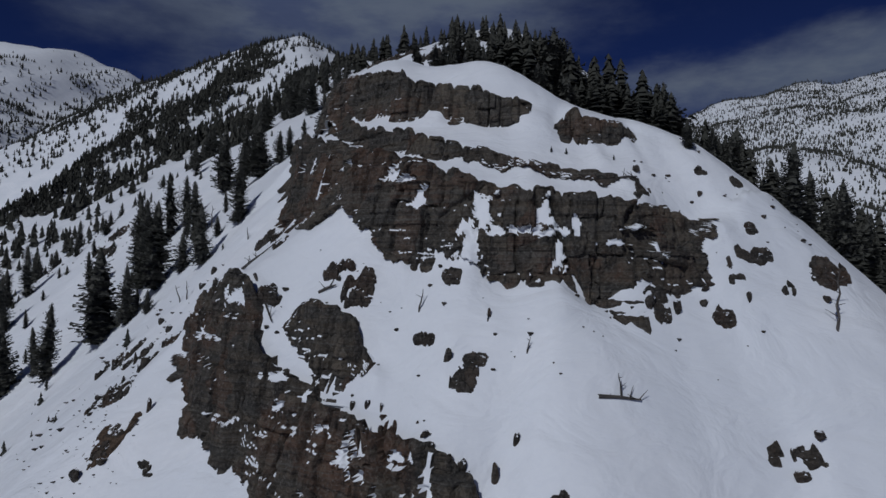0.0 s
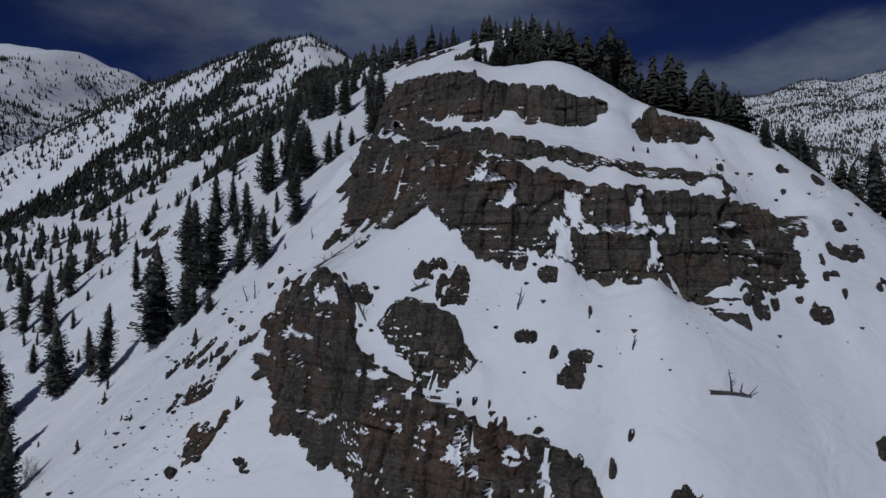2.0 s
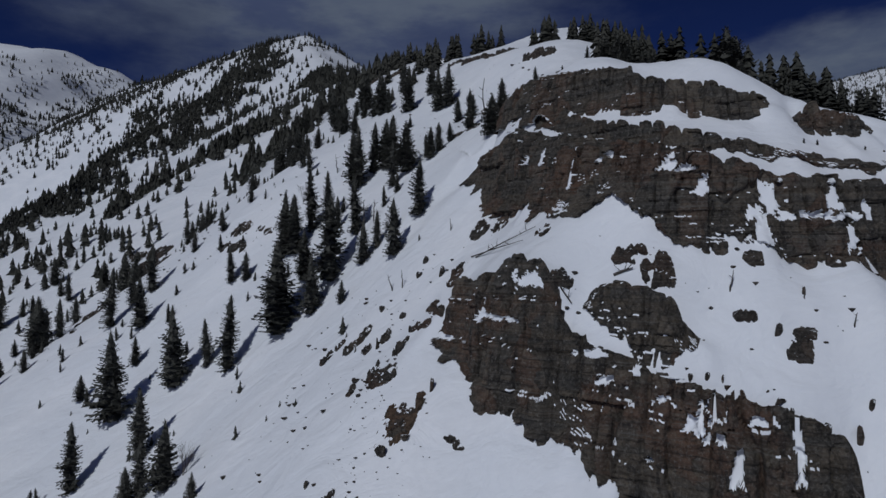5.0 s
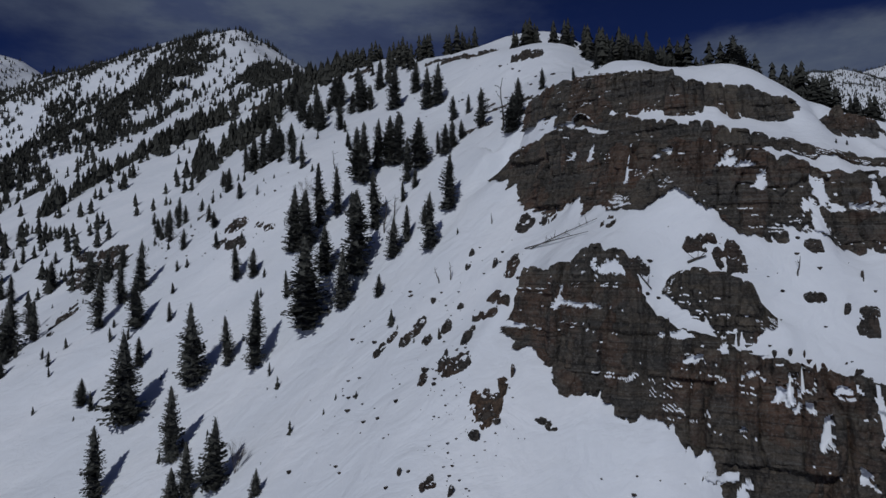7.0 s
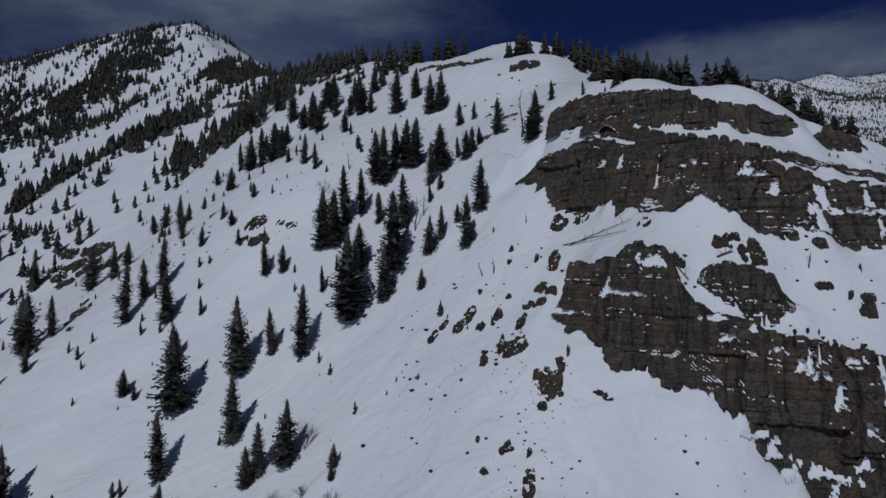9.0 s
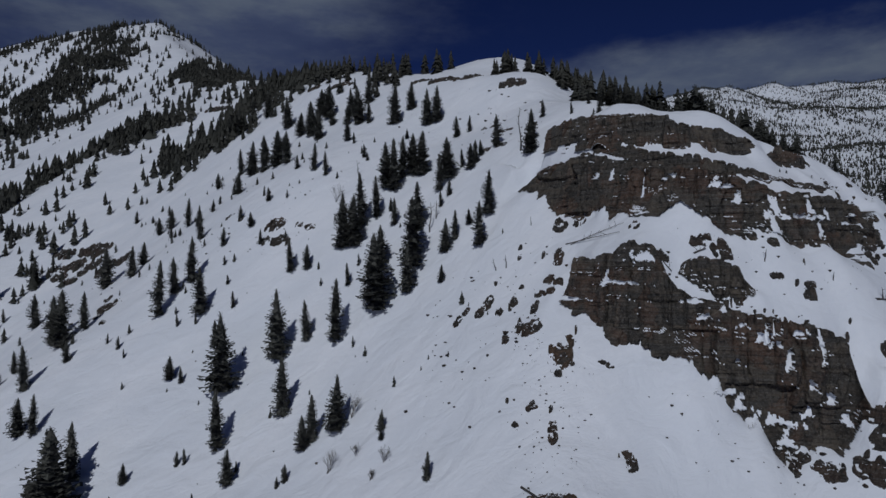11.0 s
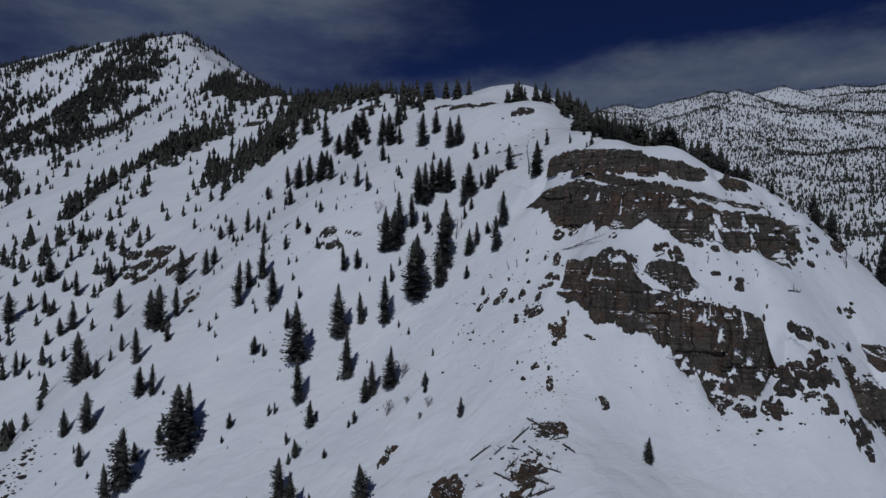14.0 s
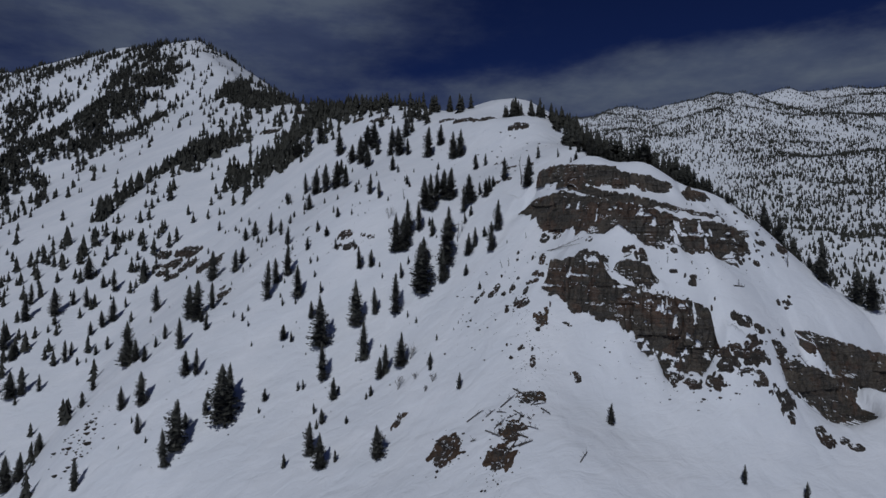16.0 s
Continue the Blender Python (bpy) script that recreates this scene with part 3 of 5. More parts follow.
def wall(name, label, line, width, seed, layer=3.0, block=2.6, step=0.16, parts=7, lean=0.0, ledge=0.22, relief=1.0, gaps=0.0, bare=0.0, lodged=()):
    """A cliff: layered, jointed rock with ledges, built as buttresses side by side."""
    p = dense(line, step)
    run = np.gradient(p[:, :2], axis=0)
    run /= np.linalg.norm(run, axis=1)[:, None]
    out = np.stack([run[:, 1], -run[:, 0]], 1)
    s = np.concatenate([[0], np.cumsum(np.hypot(*np.diff(p[:, :2], axis=0).T))])
    rise = p[:, 3] - p[:, 2]
    fade = smooth(rise / 1.6)[:, None]
    n_base = int(2.0 / step)
    base = np.pad(p[:, 2], n_base, "edge")
    base = np.array([base[k:k + 2 * n_base + 1].min() for k in range(len(p))])
    zb = base - (3.0 if width > 2.5 else 1.1) - 1.0 * relief
    # the brow is notched from column to column
    c1 = s / block + 0.9 * vnoise(s / 2.3, s * 0, seed + 30) + 0.4 * vnoise(s / 7, s * 0, seed + 33)
    ck = np.floor(c1)
    cg = np.minimum(c1 - ck, 1 - c1 + ck) * block
    zt = p[:, 3] + 0.25 * relief + fade[:, 0] * relief * (0.24 * cell(ck, ck * 0, seed + 31) + 0.16 * cell(np.floor(2.3 * c1 + 0.3 * vnoise(s, s * 0, seed + 35)), ck * 0, seed + 36) + 0.2 * fbm(s / 0.9, s * 0, 3, seed) - 0.25 * np.exp(-(cg / 0.14) ** 2))
    zt -= gaps * rise * (0.8 * np.exp(-(cg / 0.14) ** 2) * (cell(ck, ck * 0 + 4, seed + 32) > 0.35) + 0.6 * (cell(ck, ck * 0 + 5, seed + 34) > 0.45))
    nv = int(max(zt - zb) / step) + 2
    v = np.linspace(0, 1, nv)
    z = zb[:, None] + (zt - zb)[:, None] * v[None, :]
    S = np.repeat(s[:, None], nv, 1)
    # layers, each with its own set-back and its own joints
    level = (z + lean * S + 0.5 * vnoise(S / 6, z / 4, seed + 1)) / layer + 0.4 * cell(np.floor(S / (2.7 * block)), S * 0, seed + 20)
    k = np.floor(level)
    f = level - k
    wide = block * (0.7 + 0.6 * (cell(k, k * 0, seed + 2) + 1) / 2)
    q = S / wide + 3 * cell(k, k * 0, seed + 3) + 0.16 * vnoise(S / 0.9, z / 1.3, seed + 4)
    c = np.floor(q)
    g = q - c
    proud = relief * (0.24 * cell(k, c, seed + 5) + 0.12 * cell(k, c * 0, seed + 6))
    # every block is a facet turned its own way, with a joint at its side and a bed below it
    proud += relief * (0.34 * cell(k, c, seed + 41) * (g - 0.5) + 0.26 * cell(k, c, seed + 42) * (f - 0.5))
    proud -= 0.26 * relief * np.exp(-(np.minimum(g, 1 - g) * wide / 0.09) ** 2)
    proud -= 0.22 * relief * np.exp(-(np.minimum(f, 1 - f) * layer / 0.08) ** 2) * smooth(0.5 + vnoise(S / 3.1, k * 2.3, seed + 43))
    # the same again at a third of the size
    fk = np.floor(level * 3 + 0.5 * vnoise(S / 2, z, seed + 44))
    fq = S / (0.38 * wide) + 5 * cell(fk, fk * 0, seed + 45) + 0.25 * vnoise(S / 0.5, z / 0.6, seed + 46)
    fc = np.floor(fq)
    proud += relief * (0.08 * cell(fk, fc, seed + 47) + 0.15 * cell(fk, fc, seed + 48) * (fq - fc - 0.5))
    # columns of two widths with dark clefts between them
    for w, depth, cleft, n in ((2.3 * block, 0.75, 0.75, 13), (0.8 * block, 0.3, 0.4, 23)):
        t = S / w + 0.4 * vnoise(S / (0.7 * w), z / 6, seed + n)
        tc = np.floor(t)
        tg = np.minimum(t - tc, 1 - t + tc) * w
        proud += relief * (depth * cell(tc, np.floor(z / (9 * relief) + cell(tc, tc * 0, seed + n + 1)), seed + n + 2) - cleft * np.exp(-(tg / (0.03 * w + 0.06)) ** 2) + 0.5 * depth * cell(tc, tc * 0, seed + n + 5) * (t - tc - 0.5))
    # ribs, thin beds and fine breakage
    proud += relief * (0.20 * (0.5 - np.abs(vnoise(S / 1.1, z / 2.8, seed + 17))) + 0.10 * vnoise(S / 4, (z + lean * S) / 0.32, seed + 19) + 0.10 * fbm(S / 0.7, z / 0.6, 3, seed + 9))
    shelf = ledge * (0.5 + 0.5 * vnoise(S / 5, k * 1.7, seed + 18))
    tread = (k - k.min() + smooth((f - 0.8) / 0.2)) * layer
    tread = (tread - tread[:, :1]) / np.maximum(tread[:, -1:] - tread[:, :1], 1)
    back = (1 - shelf) * v[None, :] + shelf * tread
    bulge = relief * (0.45 * vnoise(S / 6.5, z / 16, seed + 7) + 0.25 * vnoise(S / 2.2, z / 6, seed + 8))
    o = width * (0.5 - back) + (0.2 + 1.1 * relief + bulge + proud) * fade - 0.6 * (1 - fade)
    o -= 0.25 * relief * smooth((v[None, :] - 0.92) / 0.08) ** 2
    # the face stands clear of the snow bank behind it
    part_up = np.clip((z - p[:, 2:3] + 0.08 * width) / np.maximum(rise[:, None] + 0.08 * width, 0.3), 0, 1)
    bank = 0.8 * -(0.5 - np.sin(np.arcsin(1 - 2 * part_up) / 3) - 0.5) * width
    o = np.maximum(o, np.where(fade > 0.5, bank + 0.35 * relief + 0.35 * proud * relief, o))
    # rock shows down to its foot line, ragged, and no snow stands before it above that
    reach_out = np.arange(-0.5 * width - 0.2, 0.5 * width + 0.4 + 1.3 * relief, 0.12)
    snow = np.stack([ground(p[:, 0] + out[:, 0] * d, p[:, 1] + out[:, 1] * d) for d in reach_out], 1)
    covered = snow[:, None, :] > z[:, :, None] - 0.1
    clear = np.where(covered, reach_out, -9.0).max(2) + 0.16 + 0.20 * relief + 0.4 * np.maximum(proud, -0.35)
    toe_line = p[:, 2:3] + 0.25 * relief + 0.55 * relief * fbm(S / 0.8, z * 0, 3, seed + 62)
    o = np.where((z > toe_line) & (fade > 0.35), np.maximum(o, clear), o)
    # snow lodged in clefts and on shelves of the face
    held = np.zeros(z.shape)
    plain = width * (0.5 - back) + (0.2 + 1.1 * relief + bulge) * fade
    rough = 0.75 * fbm(S / 0.55, z / 0.75, 4, seed + 51, 0.65)
    for ps, pz, pw, ph in lodged:
        u, w = (S - ps) / (0.9 * pw), (z - pz) / (0.95 * ph)
        reach_in = 1 - np.maximum(np.abs(u) * (1 + 0.45 * w), np.abs(w)) + rough * min(1.0, 0.35 + pw)
        m = smooth(reach_in / 0.2) * (np.abs(u) < 2.2) * (np.abs(w) < 1.6)
        o = o * (1 - m) + m * (np.maximum(plain - 0.12, clear - 0.25) - 0.15 * np.clip(w, -1.3, 1.3))
        held = np.maximum(held, m)
    # both ends turn back into the slope
    o -= (0.6 + 1.5 * relief) * (1 - smooth(np.minimum(s, s[-1] - s) / (0.5 + 0.8 * relief)))[:, None]
    o[:, 0] += 0.3
    cx, cy = p[:, :1] + out[:, :1] * o, p[:, 1:2] + out[:, 1:2] * o
    # run back under the snow above
    for extra, sink in ((0.7, 0.15), (1.5, 0.9)):
        bx, by = p[:, 0] + out[:, 0] * (o[:, nv - 1] - extra * relief), p[:, 1] + out[:, 1] * (o[:, nv - 1] - extra * relief)
        bz = np.minimum(ground(bx, by) - sink, zt + 0.1)
        cx, cy, z = np.c_[cx, bx], np.c_[cy, by], np.c_[z, bz]
    rows = z.shape[1]
    co = np.stack([cx, cy, z], 2)
    home = tagged(new(name), label, "cliff", kind="thing")
    edges = np.linspace(0, len(p) - 1, parts + 1).astype(int)
    for a, b in zip(edges, edges[1:]):
        piece = co[a:b + 1]
        n = b - a + 1
        i = (np.arange(n - 1)[:, None] * rows + np.arange(rows - 1)[None, :]).ravel()
        quads = np.stack([i, i + rows, i + rows + 1, i + 1], 1)
        me = bpy.data.meshes.new("buttress")
        fill(me, piece.reshape(-1, 3), quads, False)
        me.materials.append(ROCK)
        me.materials.append(SNOW)
        nz = np.empty(len(me.polygons) * 3, np.float32)
        me.polygons.foreach_get("normal", nz)
        mid = piece.reshape(-1, 3)[quads].mean(1)
        lift = nz[2::3].reshape(n - 1, rows - 1)
        soft = lift.copy()
        soft[1:-1] = (lift[:-2] + 2 * lift[1:-1] + lift[2:]) / 4
        hold = 0.78 + bare + 0.34 * vnoise(mid[:, 0] / 4.2 + mid[:, 2] / 3, mid[:, 1] / 4.2 - mid[:, 2] / 3, seed + 12) + 0.22 * vnoise(mid[:, 0] * 2.6 + mid[:, 2], mid[:, 2] * 3.4, seed + 21)
        hold = hold + 0.03 + 0.10 * cell(np.arange(len(hold)), np.full(len(hold), a), seed + 61)
        hm = np.zeros((n, rows))
        hm[:, :nv] = held[a:b + 1]
        hm = (hm[:-1, :-1] + hm[1:, :-1] + hm[:-1, 1:] + hm[1:, 1:]) / 4
        white = (soft.ravel() > hold) | (hm.ravel() > 0.5)
        me.polygons.foreach_set("material_index", white.astype(np.int32))
        me.polygons.foreach_set("use_smooth", white)
        ob = new("buttress", me)
        ob.parent = home
    return home


wall("rock_cliff", "tall dark brown layered rock cliff with snow on its ledges", UPPER_WALL, 3.0, 40, parts=8, layer=3.4, block=3.1, lean=0.03, ledge=0.13, bare=0.20, step=0.12, lodged=UPPER_SNOW)
wall("rock_cliff", "lower dark brown layered rock cliff above a snow slope", LOWER_WALL, 3.0, 70, parts=8, layer=3.6, block=3.0, lean=0.06, ledge=0.09, bare=0.20, relief=0.85, step=0.12, lodged=LOWER_SNOW)
wall("rock_cliff", "dark brown rock cliff above a slanting snow gully", EAST_WALL, 3.0, 90, parts=5, lean=0.06)
wall("rock_cliff", "broken brown rock spur below a slanting snow gully", SPUR_WALL, 2.6, 230, layer=2.2, block=2.0, parts=4, lean=0.2, relief=0.8)
wall("rock_band", "dark brown rock step on a snowy bench", TIER, 1.6, 110, layer=1.3, block=1.7, parts=3, relief=0.6, step=0.12)
wall("rock_band", "long low band of dark weathered rock blocks in the snow", SECOND_BAND, 1.2, 130, layer=1.4, block=1.5, parts=8, relief=0.45, step=0.12, gaps=0.3, bare=0.26)
wall("rock_band", "rounded dark rock band under the snowy crest", CAP_BAND, 1.6, 150, layer=1.8, block=1.9, parts=6, relief=0.65, step=0.12, gaps=0.15, bare=0.2)
wall("rock_band", "short band of dark rock below the crest", EAST_BAND, 1.2, 170, layer=1.4, block=1.5, parts=2, relief=0.5, step=0.12, gaps=0.3)

# ---- trees ----


def tri_mesh(name, co, faces, material):
    me = bpy.data.meshes.new(name)
    fill(me, np.array(co, np.float32), np.array(faces, np.int32), False)
    me.materials.append(material)
    return me


def fir(seed, tall, slim):
    """A mountain fir at the origin: tapered trunk, whorls of drooping, toothed boughs."""
    r = random.Random(seed)
    home = tagged(new("conifer_tree"), "dark green mountain fir standing in the snow", "tree", "firs on the slope")
    co, faces = [], []
    bend = [(r.uniform(-0.02, 0.02) * tall * f * f, r.uniform(-0.02, 0.02) * tall * f * f) for f in (0, 0.33, 0.66, 1.0)]
    for i, f in enumerate((-0.05, 0.33, 0.66, 1.0)):
        rad = tall * 0.018 * (1 - 0.93 * max(f, 0))
        for a in range(6):
            w = a * math.pi / 3
            co.append((bend[i][0] + rad * math.cos(w), bend[i][1] + rad * math.sin(w), tall * f))
    for i in range(3):
        for a in range(6):
            q = [i * 6 + a, i * 6 + (a + 1) % 6, i * 6 + 6 + (a + 1) % 6, i * 6 + 6 + a]
            faces += [q[:3], [q[0], q[2], q[3]]]
    trunk = new("trunk", tri_mesh("trunk", co, faces, BARK))
    trunk.parent = home
    co, faces = [], []
    z, turn = tall * r.uniform(0.02, 0.06), 0.0
    lop, lop_way = r.uniform(0.05, 0.25), r.uniform(0, 6.28)
    # stretches where the crown swells or is thin, each on its own side
    lumps = [(r.uniform(0.05, 0.9), r.uniform(0, 6.28), r.uniform(0.05, 0.12), r.uniform(-0.65, 0.4)) for _ in range(12)]

    def girth(f, a):
        g = tall * slim * (1 - f) ** 0.74 * (0.72 + 0.28 * min(f / 0.16, 1.0)) + 0.010 * tall
        for lf, la, lw, amount in lumps:
            g *= 1 + amount * math.exp(-((f - lf) / lw) ** 2) * max(0.0, math.cos(a - la))
        return g * (1 + lop * math.cos(a - lop_way))

    while z < tall * 0.985:
        f = z / tall
        n = 11 if f < 0.6 else 9 if f < 0.82 else 6
        turn += r.uniform(0.3, 0.9)
        for b in range(n):
            if r.random() < 0.08:
                continue
            a = turn + 6.2832 * (b + r.uniform(-0.35, 0.35)) / n
            length = girth(f, a) * r.uniform(0.55, 1.24)
            if length < 0.06:
                continue
            ca, sa = math.cos(a), math.sin(a)
            drop = r.uniform(0.10, 0.34) * (1 - f) - r.uniform(0.15, 0.5) * f
            half = length * r.uniform(0.24, 0.36) + 0.05
            zz = z + r.uniform(-0.022, 0.022) * tall

            def at(u, side, lift=0.0):
                d = length * u
                return (ca * d - sa * side, sa * d + ca * side, zz - drop * length * (u ** 1.3) + 0.16 * length * u * u * u + lift)

            base = len(co)
            co += [at(0, 0), at(1.0, 0, 0.02)]
            for u, wv in ((0.30, 0.75), (0.58, 1.0), (0.82, 0.62)):
                j = r.uniform(0.7, 1.25)
                co += [at(u - 0.12, 0, 0.03), at(u + 0.14, half * wv * j, -0.07 * length), at(u + 0.12, -half * wv * j, -0.07 * length), at(u + 0.12, 0, 0.03)]
            for t in range(3):
                q = base + 2 + 4 * t
                faces += [[q, q + 1, q + 3], [q, q + 3, q + 2]]
            faces += [[base, base + 3, base + 4], [base + 12, base + 1, base + 13]]
        z += tall * 0.024 * r.uniform(0.8, 1.2)
    # dark inner foliage
    sides = 13
    for k in range(12):
        lo = 0.03 + 0.077 * k
        base = len(co)
        co.append((0, 0, tall * min(lo + 0.17, 1.0)))
        for a in range(sides):
            w = 6.2832 * (a + r.uniform(-0.3, 0.3)) / sides
            rad = girth(lo, w) * 0.66 * r.uniform(0.6, 1.2)
            co.append((rad * math.cos(w), rad * math.sin(w), tall * (lo + r.uniform(-0.02, 0.03))))
        for a in range(sides):
            faces.append([base, base + 1 + a, base + 1 + (a + 1) % sides])
    crown = new("crown", tri_mesh("crown", co, faces, NEEDLE))
    crown.parent = home
    return home


FIRS = [fir(3 + i, 10.0, slim) for i, slim in enumerate((0.215, 0.25, 0.19, 0.235, 0.18, 0.265))]
used = set()


def plant(x, y, tall, kind=None, group=None):
    """Stands a fir of that height at (x, y)."""
    kind = random.randrange(len(FIRS)) if kind is None else kind
    k = tall / 10.0
    m = pose(x, y, height(x, y) - 0.1, random.uniform(-2, 2), random.uniform(-2, 2), random.uniform(0, 360)) @ Matrix.Diagonal((k * random.uniform(0.9, 1.15), k * random.uniform(0.9, 1.15), k, 1))
    if kind in used:
        ob = copy_thing(FIRS[kind], m)
        ob.matrix_basis = m
    else:
        ob = FIRS[kind]
        used.add(kind)
        ob.matrix_basis = m
    if group:
        ob["group"] = group
    if tall < 4.6:
        ob["label"] = "small dark green fir half buried in the snow"
    return ob

# stands of firs on the west slope: (x, y, height)
FOOT_STAND = [
    (-101.4, 76.7, 11.2), (-103.6, 74.5, 8.4), (-92.5, 78.3, 13.2), (-70.4, 76.7, 8.6), (-68.5, 69, 4.9),
    (-61.2, 74.9, 9.2), (-54.2, 66.3, 7.7), (-57.4, 67.2, 6.6), (-58.6, 66.8, 4.9), (-48.9, 60.5, 2.8),
    (-45.6, 49.3, 3.4), (-72.8, 67.9, 2.5), (-66.6, 60, 1.7), (-73.9, 56.9, 6.7), (-72.1, 52.4, 6.9),
    (-69.5, 51.9, 2.5), (-62.3, 46.8, 6.1), (-78.9, 57, 3), (-36.4, 75.8, 3.1), (-22.2, 32.4, 3.9),
    (-50.2, 78.5, 1.8), (-60.2, 76.2, 1.2), (17.5, 35.2, 1.9), (-75.9, 77.2, 2.3), (-74.8, 76.6, 2.5)]
MIDDLE_STAND = [
    (-112.5, 96.3, 8.4), (-111.6, 88.2, 4.8), (-118, 100.4, 6), (-100.5, 81.6, 3.9), (-91, 83.3, 8.7),
    (-96.2, 82.4, 4), (-102.7, 97.4, 6.3), (-100.1, 95.7, 6.6), (-105.9, 109, 8.5), (-122.1, 123.3, 13),
    (-122.5, 166.8, 9.2), (-106, 125.4, 10.1), (-103.3, 120, 11.7), (-94.6, 142, 7.6), (-102.8, 152.7, 10.5),
    (-83.5, 110.5, 10.8), (-81.2, 114.2, 7.6), (-78.4, 114.9, 9.6), (-75.5, 105, 9), (-79.2, 93.8, 4.1),
    (-70.1, 86, 12.9), (-72.3, 96.5, 4.6), (-61.7, 86.2, 11.7), (-57.1, 86, 7), (-52.7, 82.2, 10.2),
    (-49.6, 90.7, 4.2), (-59.2, 102.5, 6.3), (-56, 100.4, 4.9), (-46.3, 82.4, 13), (-41.1, 80, 8.1),
    (-92.4, 110.1, 2.1)]
EDGE_STAND = [
    (-99.6, 111.1, 4.2), (-97.5, 94, 1.2), (-39.4, 84, 12.2), (-44.1, 89, 7.7), (-34.4, 80.7, 5.9),
    (-32.3, 80.9, 5.2), (-29.7, 76, 7.5), (-26.7, 80, 7.8), (-14.5, 88.6, 6.2)]
UPPER_STAND = [
    (-49.6, 99.6, 11), (-47.2, 98, 9.8), (-45.7, 101.7, 11), (-42.5, 101.5, 8.2), (-36.7, 90.6, 8.8),
    (-38.1, 106, 11), (-39.2, 108.4, 9.9), (-35.6, 108.6, 9.4), (-33.5, 108.1, 8.9), (-32.1, 105.3, 9.4),
    (-31.2, 94.7, 7.4), (-29.1, 96.4, 8.5), (-30.3, 91.3, 3.1), (-26.1, 96.9, 3.8), (-25.3, 93.7, 5.1),
    (-23.9, 94.5, 4.7), (-22.2, 96.5, 3.3), (-20, 119.3, 5.2), (-17.2, 118.3, 4.1), (-19, 95.8, 6.7),
    (-30.8, 139.7, 10.7), (-25.5, 143.6, 7.6), (-23.9, 132.1, 9.6), (-21.8, 131, 9.5), (-42.2, 136.4, 3),
    (-30, 129, 2.7), (-78, 179.9, 4.9), (-66.9, 120.7, 3.3), (-71.8, 114.3, 2.1), (-60, 166.7, 7),
    (-63.9, 175.6, 6.5)]
TOP_STAND = [
    (-49.2, 161.5, 8.3), (-50.6, 123.7, 5.8), (-52.5, 128.2, 6.6), (-58.1, 172.2, 6.4), (-43.4, 140.1, 5.6),
    (-40.9, 159.7, 6), (-44.6, 167.8, 5.5), (-47.9, 178.4, 5), (-36.2, 150, 6.4)]
RIDGE_STAND = [
    (-77.6, 228.9, 11), (-69.2, 231.7, 11), (-63.2, 225.2, 11), (-56.8, 192.1, 11), (-53.4, 176.9, 7.6),
    (-50.7, 170, 11), (-44.6, 175.8, 11), (-38.6, 154.8, 11), (-33.4, 167.4, 8.8), (-71.5, 178, 8.4),
    (-67.8, 169.1, 10.3), (-64.7, 164.7, 11), (-61.2, 159.1, 10.5), (-58.4, 149.9, 8.2), (-70.7, 153, 6),
    (-56.3, 135, 3.5), (-74, 229, 10.7), (-46.5, 183.5, 8.6), (-39, 165.9, 8.7)]
VALLEY_STAND = [
    (-163.8, 158.4, 9), (-160.7, 158.4, 9.1), (-155.5, 158.3, 5.5), (-150.6, 121.7, 9.8), (-146.6, 119.5, 7.8),
    (-144.3, 126, 5.5), (-123.9, 85.9, 7.5), (-139.2, 131, 5.7), (-133.5, 124.5, 4.7), (-132.7, 131.7, 4.1),
    (-139.9, 181.1, 9.3), (-143.2, 179.7, 6.1), (-146.1, 176.9, 5), (-119.2, 121, 6.3), (-116, 116, 4.6),
    (-114, 120.3, 3.2), (-151.3, 167.9, 7.7), (-150.2, 169.9, 4.9), (-163.5, 194.4, 11), (-173.9, 197.1, 11),
    (-175.8, 207.8, 8.9), (-157.9, 197.8, 6.5), (-137.3, 164.2, 4.8), (-141.1, 165.2, 3.5), (-166.5, 184.5, 2.4),
    (-162.3, 185.2, 3.1), (-170.4, 176.1, 6.8), (-176, 184, 10.1)]
SCATTERED = [
    (-163, 240.4, 8), (-152.6, 222.4, 6.9), (-156.9, 212.2, 10), (-148.9, 202.8, 5.7), (-144, 198.8, 9.4), (-134, 201.7, 8.9),
    (-139.1, 215.4, 4.3), (-111.9, 122.1, 4.7), (-92.5, 145.2, 5.8), (-89.7, 169.5, 6), (-93.2, 171.9, 5.3), (-83.9, 158.1, 7.9),
    (-78.2, 131, 6.3), (-80.3, 150.9, 4.7), (-72.5, 120.5, 4.2), (-99.2, 121.2, 7.9), (-152.2, 194.1, 7.8), (-144.1, 194.4, 2.2),
    (-137, 186.9, 4.2), (-8.3, 96.8, 3.8), (-5.3, 90.2, 2.6), (-16.5, 85, 6), (-40, 95.5, 5.4), (-29.8, 81.1, 2.8),
    (-106.1, 209, 4.5), (-98.2, 191.8, 2.5), (-40.9, 123.3, 2.1), (-62.1, 91.6, 2.3), (37, 44.5, 10), (30, 53.5, 6.5),
    (32, 54.5, 5.5), (33.8, 53, 6.8), (46, 43.5, 8.5), (48.5, 42.5, 9)]
for stand in (FOOT_STAND, MIDDLE_STAND, EDGE_STAND, UPPER_STAND, TOP_STAND, RIDGE_STAND, VALLEY_STAND, SCATTERED):
    for tx, ty, tall in stand:
        plant(tx, ty, tall, group="firs on the west slope")

# woods of firs, seen as a mass


